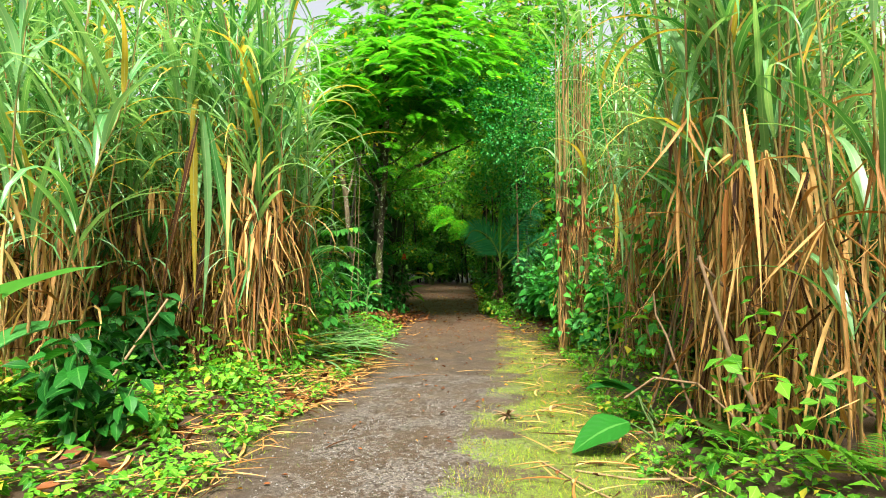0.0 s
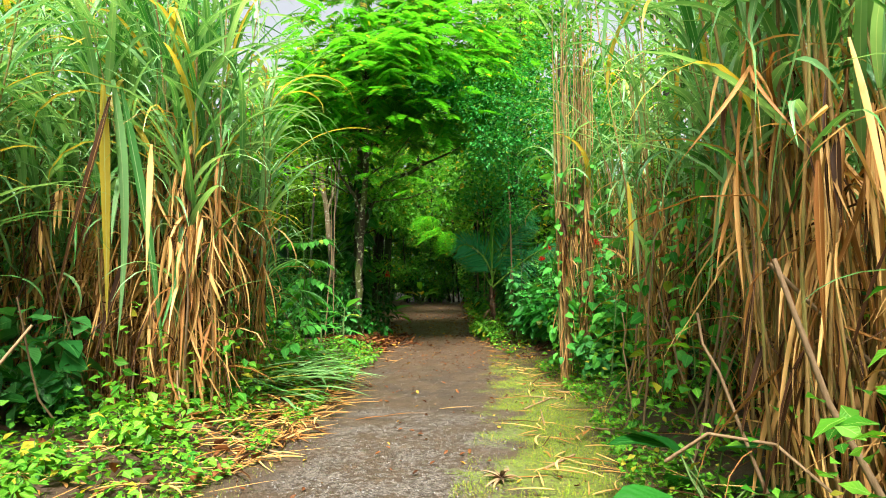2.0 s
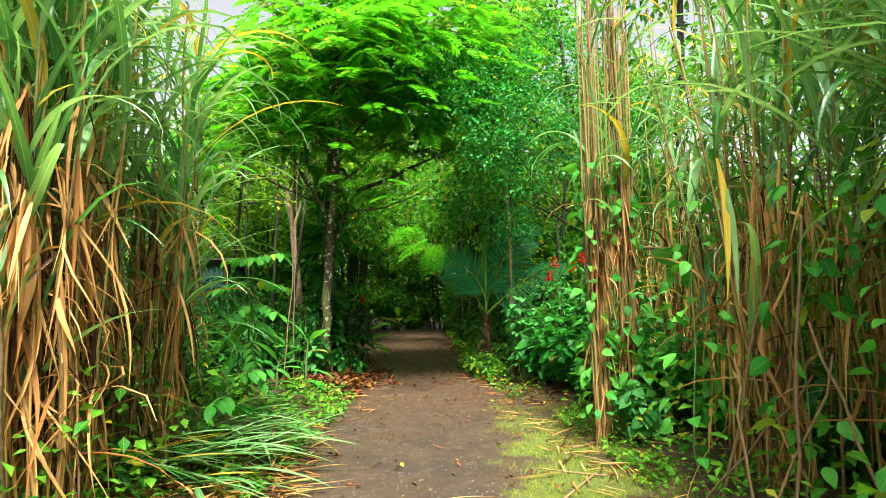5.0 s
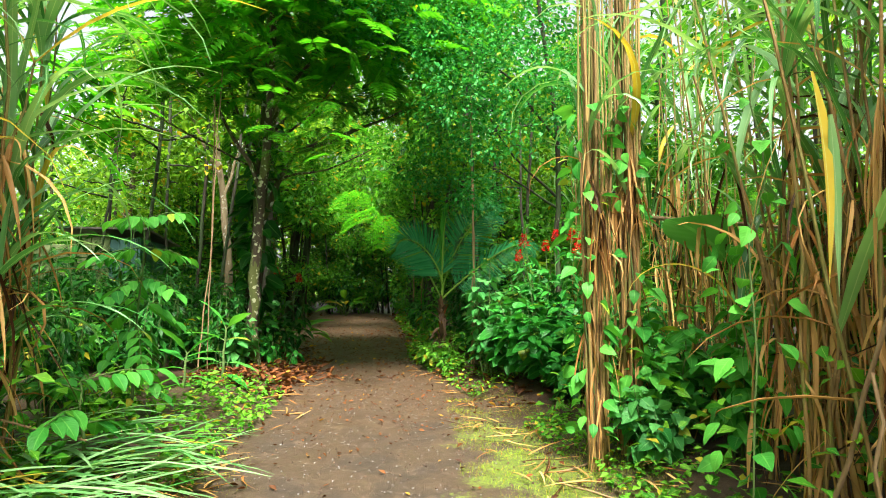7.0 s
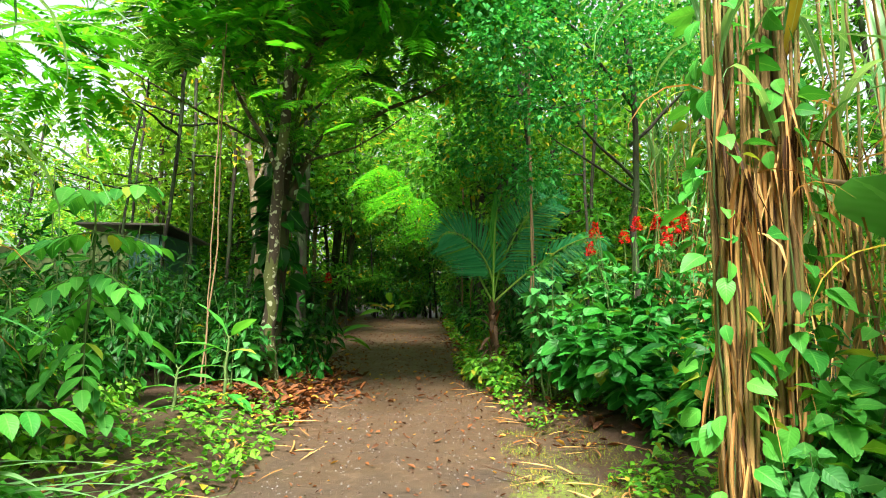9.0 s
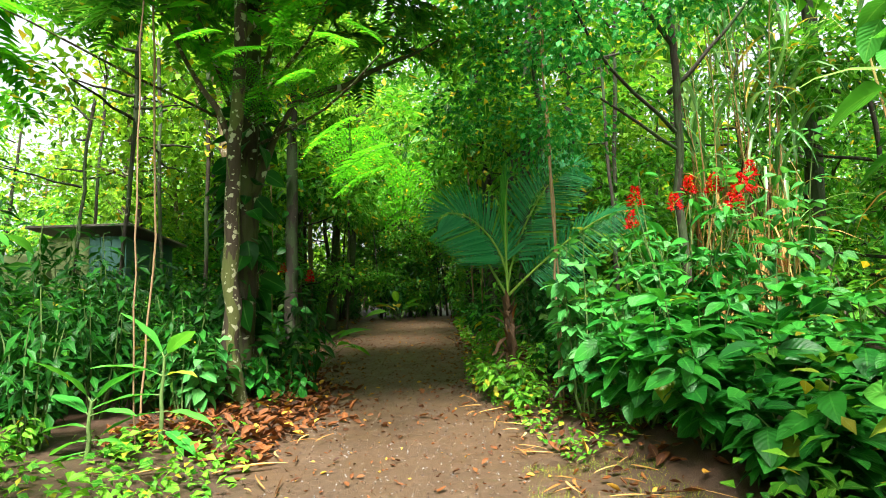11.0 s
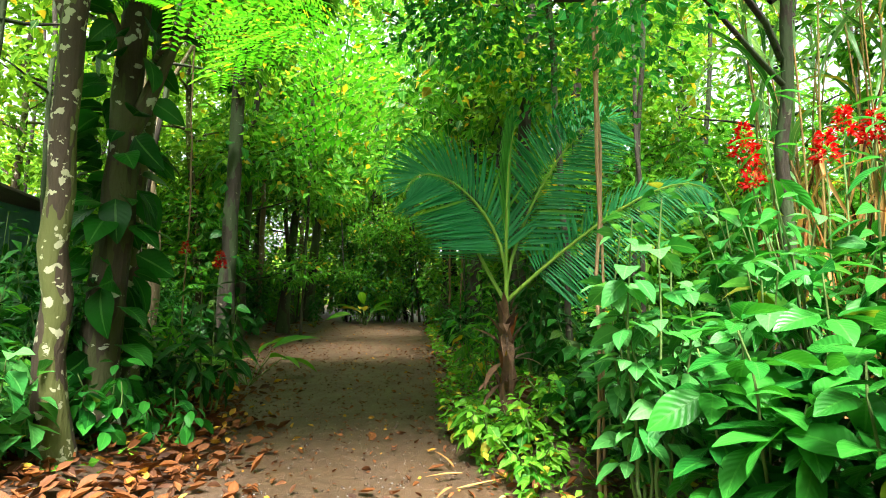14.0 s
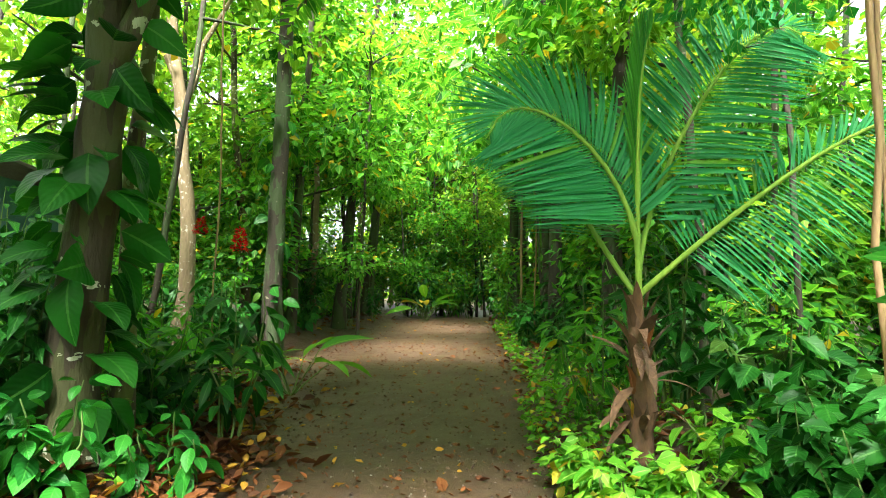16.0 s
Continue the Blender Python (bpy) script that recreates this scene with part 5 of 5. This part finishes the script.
stuff("ground_cover", [cover(6500, 3, 10.5, -0.15, 1.6, -1, 0.26, 0.075), cover(700, 3, 10.5, 0.3, 1.6, -1, 0.6, 0.13), cover(1700, 10.5, 14, -0.1, 1.6, -1, 0.3, 0.09), cover(900, 14, 24, 0.25, 1.6, -1, 0.22, 0.09),
                       cover(4200, 3, 12, -0.05, 0.9, 1, 0.2, 0.07), cover(1300, 3, 12, 0.2, 1.2, 1, 1.3, 0.12), cover(700, 6.5, 10.5, 0.4, 1.4, -1, 1.2, 0.11), cover(1500, -4, 3, 0.0, 2.0, -1, 0.3, 0.1), cover(1000, -4, 3, 0.0, 2.0, 1, 0.3, 0.1), cover(2600, 13.5, 19.5, -0.1, 0.9, 1, 0.3, 0.075), cover(2500, 19, 30, 0.1, 1.5, 1, 0.3, 0.12)],
      COVER_LEAF, "low bright green creeping plants along the path edges", "ground cover")


def tufts():
    n = 60000
    y = rng.uniform(2.5, 13.5, n)
    x = rng.uniform(0, 1, n) * (right_edge(y) + 0.35 - moss_edge(y) + 0.15) + moss_edge(y) - 0.15
    keep = np.sin(x * 6 + np.sin(y * 5)) + np.sin(y * 7.7 + x * 3) + rng.normal(0, 0.7, n) + (x - moss_edge(y)) * 2.0 > 0.4
    keep &= rng.uniform(0, 1, n) < np.interp(y, [9, 13.5], [1, 0.35])
    x, y = x[keep], y[keep]
    n = 7000
    yl = rng.uniform(3, 11, n)
    xl = left_edge(yl) + rng.normal(-0.05, 0.24, n)
    x, y = np.concatenate([x, xl]), np.concatenate([y, yl])
    n = len(x)
    P = np.stack([x, y, ground_z(x, y)], 1)
    stuff("mossy_turf", [blades(P, rng.uniform(0, 6.28, n), rng.uniform(0.2, 1.2, n), rng.uniform(0.2, 1.2, n), rng.uniform(0.02, 0.08, n), rng.uniform(0.004, 0.010, n), 1)], MOSS_BLADE, "yellow-green mossy turf along the path", "turf")


tufts()


def straw(n, y0, y1, out0, out1, side, length):
    x, y = band(n, y0, y1, out0, out1, side)
    P = np.stack([x, y, ground_z(x, y) + rng.uniform(0.01, 0.06, n)], 1)
    return blades(P, rng.uniform(0, 6.28, n), rng.uniform(-0.03, 0.14, n), rng.uniform(0.0, 0.2, n), length * rng.uniform(0.2, 1.0, n), rng.uniform(0.008, 0.032, n), 5, 0.6, 0.25)


stuff("dry_straw", [straw(600, 3, 10.5, -0.25, 1.2, -1, 0.5), straw(260, 3.2, 12, -0.7, 0.9, 1, 0.6), straw(420, 6.5, 9.8, -0.35, 0.7, -1, 0.6), straw(60, 10, 15, -0.5, 0.8, -1, 0.5), straw(60, 12, 16, -0.4, 0.5, 1, 0.5)],
      CANE_DRY, "dead cane straw lying along the path edges", "straw")


def fallen(n, y0, y1, x0, x1, size, lift=0.012):
    y = rng.uniform(y0, y1, n)
    x = left_edge(y) + (right_edge(y) - left_edge(y)) * rng.uniform(x0, x1, n)
    P = np.stack([x, y, ground_z(x, y) + lift], 1)
    d = aim(rng.uniform(0, 6.28, n), rng.normal(0, 0.22, n))
    return bake(leaf_shape(0.55, 3, 0.42, 0.8, -0.35, 0.04), P, frames(d, 0.45, size * rng.uniform(0.4, 1.3, n)))


stuff("leaf_litter", [fallen(1700, 13.8, 20.5, -0.5, 0.06, 0.115, 0.04), fallen(900, 12.5, 24, 0.97, 1.5, 0.10, 0.03), fallen(700, 9, 33, 0.0, 1.0, 0.06), fallen(1500, 11, 26, 0.0, 1.0, 0.035), fallen(420, 15, 26, 0.0, 1.0, 0.07), fallen(520, 14.5, 22, -0.12, 0.14, 0.11, 0.03), fallen(160, 15, 22, -0.1, 0.3, 0.13), fallen(120, 3, 10, 0.0, 0.9, 0.05), fallen(160, 3, 11, -0.4, 0.05, 0.13, 0.03), fallen(700, 16, 34, -1.5, 0.0, 0.16), fallen(700, 16, 34, 1.0, 2.4, 0.16)],
      LITTER, "fallen brown and orange leaves on the path", "leaf litter")


def pebbles(n):
    y = 3.2 + rng.uniform(0, 1, n) ** 2.0 * 18
    x = rng.uniform(-1.7, 1.3, n)
    keep = (x > left_edge(y) + 0.3) & (x < np.minimum(moss_edge(y) + 0.3, right_edge(y) - 0.1))
    x, y = x[keep], y[keep]
    ball = tube([(0, 0, -0.9), (0, 0, -0.4), (0, 0, 0.5), (0, 0, 0.95)], [0.05, 0.95, 0.85, 0.05], 5)
    P = np.stack([x, y, ground_z(x, y) + 0.001], 1)
    return bake(ball, P, frames(rng.normal(0, 1, (len(x), 3)), 0.5, rng.uniform(0.003, 0.009, len(x))))


def clods(n):
    y = rng.uniform(10, 26, n)
    x = left_edge(y) + (right_edge(y) - left_edge(y)) * rng.uniform(0, 1, n)
    lump = tube([(0, 0, -0.9), (0, 0, -0.5), (0, 0, 0.3), (0, 0, 0.9)], [0.1, 0.9, 0.8, 0.1], 5)
    return bake(lump, np.stack([x, y, ground_z(x, y) + 0.002], 1), frames(rng.normal(0, 1, (n, 3)), 0.5, rng.uniform(0.003, 0.016, n) ** 1.0))


CLOD = bark_material("earth_clod", (0.02, 0.011, 0.006), (0.12, 0.07, 0.035))
stuff("earth_crumbs", [clods(2200)], CLOD, "small dark crumbs of earth strewn on the path", "earth")
STONE = bark_material("grey_pebble", (0.08, 0.075, 0.07), (0.32, 0.30, 0.28))
stuff("pebbles", [pebbles(5000)], STONE, "small grey stones set in the dirt path", "pebbles")

# the torn root clumps that lie on the path, and single broken canes
for x, y, s in [(0.66, 5.95, 0.2), (-1.6, 10.9, 0.22)]:
    clump = thing("dead_root_clump", "torn dry brown clump of dead roots on the path", "debris", "debris on the path", on_ground(x, y, 0.02))
    for k in range(26):
        me = mesh_of("root", [blades(np.zeros((1, 3)), np.array([rng.uniform(0, 6.28)]), np.array([rng.uniform(-0.05, 0.9)]), np.array([rng.uniform(0.2, 1.4)]), np.array([s * rng.uniform(0.5, 1.1)]), np.array([rng.uniform(0.015, 0.04)]), 4, 0.7)])
        part("root", me, VINE, clump)


def broken_cane(points, r, label):
    tagged(part("broken_cane", mesh_of("broken_cane", [tube(points, np.linspace(r, r * 0.7, len(points)), 7)]), VINE), label, "cane", "broken canes")


broken_cane([(2.35, 4.05, 0.15), (2.1, 4.3, 0.9), (1.98, 4.5, 1.62)], 0.02, "pale snapped cane leaning out of the thicket")
broken_cane([(3.3, 4.5, 0.4), (2.6, 4.6, 1.0), (1.98, 4.55, 1.6)], 0.016, "brown bent cane sloping through the thicket")
broken_cane([(-3.0, 4.6, 0.15), (-2.75, 5.0, 0.7), (-2.5, 5.3, 1.25)], 0.014, "thin pale dead cane leaning over plants")


for k in range(16):
    right = k < 11
    x, y = (rng.uniform(2.0, 2.5), rng.uniform(3.4, 9.5)) if right else (rng.uniform(-3.6, -2.3), rng.uniform(6.2, 8.6))
    z = on_ground(x, y)[2]
    side = -1 if right else 1
    dx, dy, h = side * rng.uniform(-0.5, 0.4), rng.uniform(-0.9, 0.9), rng.uniform(0.7, 2.0)
    broken_cane(bent((x, y, z - 0.02), (x + dx, y + dy, z + h), 7, 0.02), rng.uniform(0.008, 0.014), "dead brown cane leaning out of the thicket")

# dead canes that lie flat along both edges
for k in range(26):
    right = k % 2 == 0
    y = rng.uniform(3.4, 10.5)
    x = (right_edge(y) + rng.uniform(-0.6, 0.4)) if right else (left_edge(y) - rng.uniform(-0.15, 0.9))
    a, ln = rng.uniform(0, 3.14), rng.uniform(0.35, 0.9)
    ends = [on_ground(x + q * ln * math.cos(a), y + q * ln * math.sin(a), 0.012) for q in (-0.5, 0, 0.5)]
    broken_cane(ends, rng.uniform(0.008, 0.014), "dead tan cane lying on the path's edge")

# green cane leaves fallen in a heap beside the path
n = 150
x, y = rng.uniform(-2.9, -1.55, n), rng.uniform(8.7, 10.6, n)
stuff("fallen_cane_leaves", [blades(np.stack([x, y, ground_z(x, y) + rng.uniform(0.02, 0.25, n)], 1), rng.normal(-0.3, 0.6, n), rng.uniform(-0.05, 0.35, n), rng.uniform(0.1, 0.6, n), rng.uniform(0.6, 1.4, n), rng.uniform(0.035, 0.075, n), 7)],
      CANE_GREEN, "heap of fallen green cane leaves beside the path", "fallen leaves")
broken_cane(bent((-3.2, 8.9, 1.25), (-1.75, 9.7, 0.55), 7, 0.02), 0.01, "thin pale dead cane fallen across the undergrowth")
broken_cane(bent((-3.1, 9.2, 0.95), (-1.9, 10.2, 0.35), 7, 0.02), 0.009, "thin pale dead cane fallen across the undergrowth")
broken_cane([(1.55, 5.0, 0.42), (1.75, 4.85, 0.62), (2.0, 4.6, 0.62), (2.2, 4.2, 0.35)], 0.012, "dry curved cane bowed over beside the path")

# single fallen straps and leaves on the path
for x, y, yaw, ln, wd in [(-0.98, 4.95, 0.9, 0.34, 0.03), (-0.45, 8.3, 0.1, 0.5, 0.02), (0.95, 5.1, -0.5, 0.55, 0.03), (1.05, 4.6, -0.4, 0.6, 0.035), (1.2, 6.6, -0.6, 0.7, 0.025), (-1.25, 13.6, 0.3, 0.6, 0.06), (-1.2, 8.9, 0.3, 0.7, 0.03), (-0.75, 8.1, 0.2, 0.5, 0.025), (-1.15, 10.6, 1.0, 0.5, 0.03), (1.3, 7.6, 2.7, 0.6, 0.03), (0.2, 8.7, 0.0, 0.5, 0.015)]:
    me = mesh_of("fallen_strap", [blades(np.zeros((1, 3)), np.array([yaw]), np.array([0.12]), np.array([0.24]), np.array([ln]), np.array([wd]), 7, 0.6)])
    tagged(part("fallen_strap", me, CANE_DRY, where=Matrix.Translation(on_ground(x, y, 0.008))), "single dry tan strap leaf lying on the path", "fallen leaf", "fallen leaves on the path")
me = single_leaf(leaf_shape(0.5, 4, 0.42, 0.5, -0.25, 0.02), LITTER, "fallen")
for x, y, s in [(0.4, 15.45, 0.17), (0.15, 19.3, 0.12), (-0.1, 13.2, 0.07), (0.55, 13.0, 0.09), (-0.3, 16.9, 0.1), (0.8, 17.6, 0.12), (0.1, 18.2, 0.1), (-0.9, 18.6, 0.16), (1.0, 18.9, 0.13), (0.5, 20.4, 0.12), (-1.3, 20.8, 0.14), (0.9, 15.9, 0.13), (-0.6, 14.7, 0.08), (0.3, 11.6, 0.06), (-0.2, 10.2, 0.05), (0.45, 16.8, 0.15), (1.1, 16.9, 0.16)]:
    m4 = Matrix(frames(aim(np.array([rng.uniform(0, 6.28)]), np.array([0.05])), 0.15, np.array([s]))[0].tolist()).to_4x4()
    m4.translation = on_ground(x, y, 0.014)
    tagged(part("fallen_leaf", me, LITTER, where=m4), "curled brown fallen leaf lying on the path", "fallen leaf", "fallen leaves on the path")
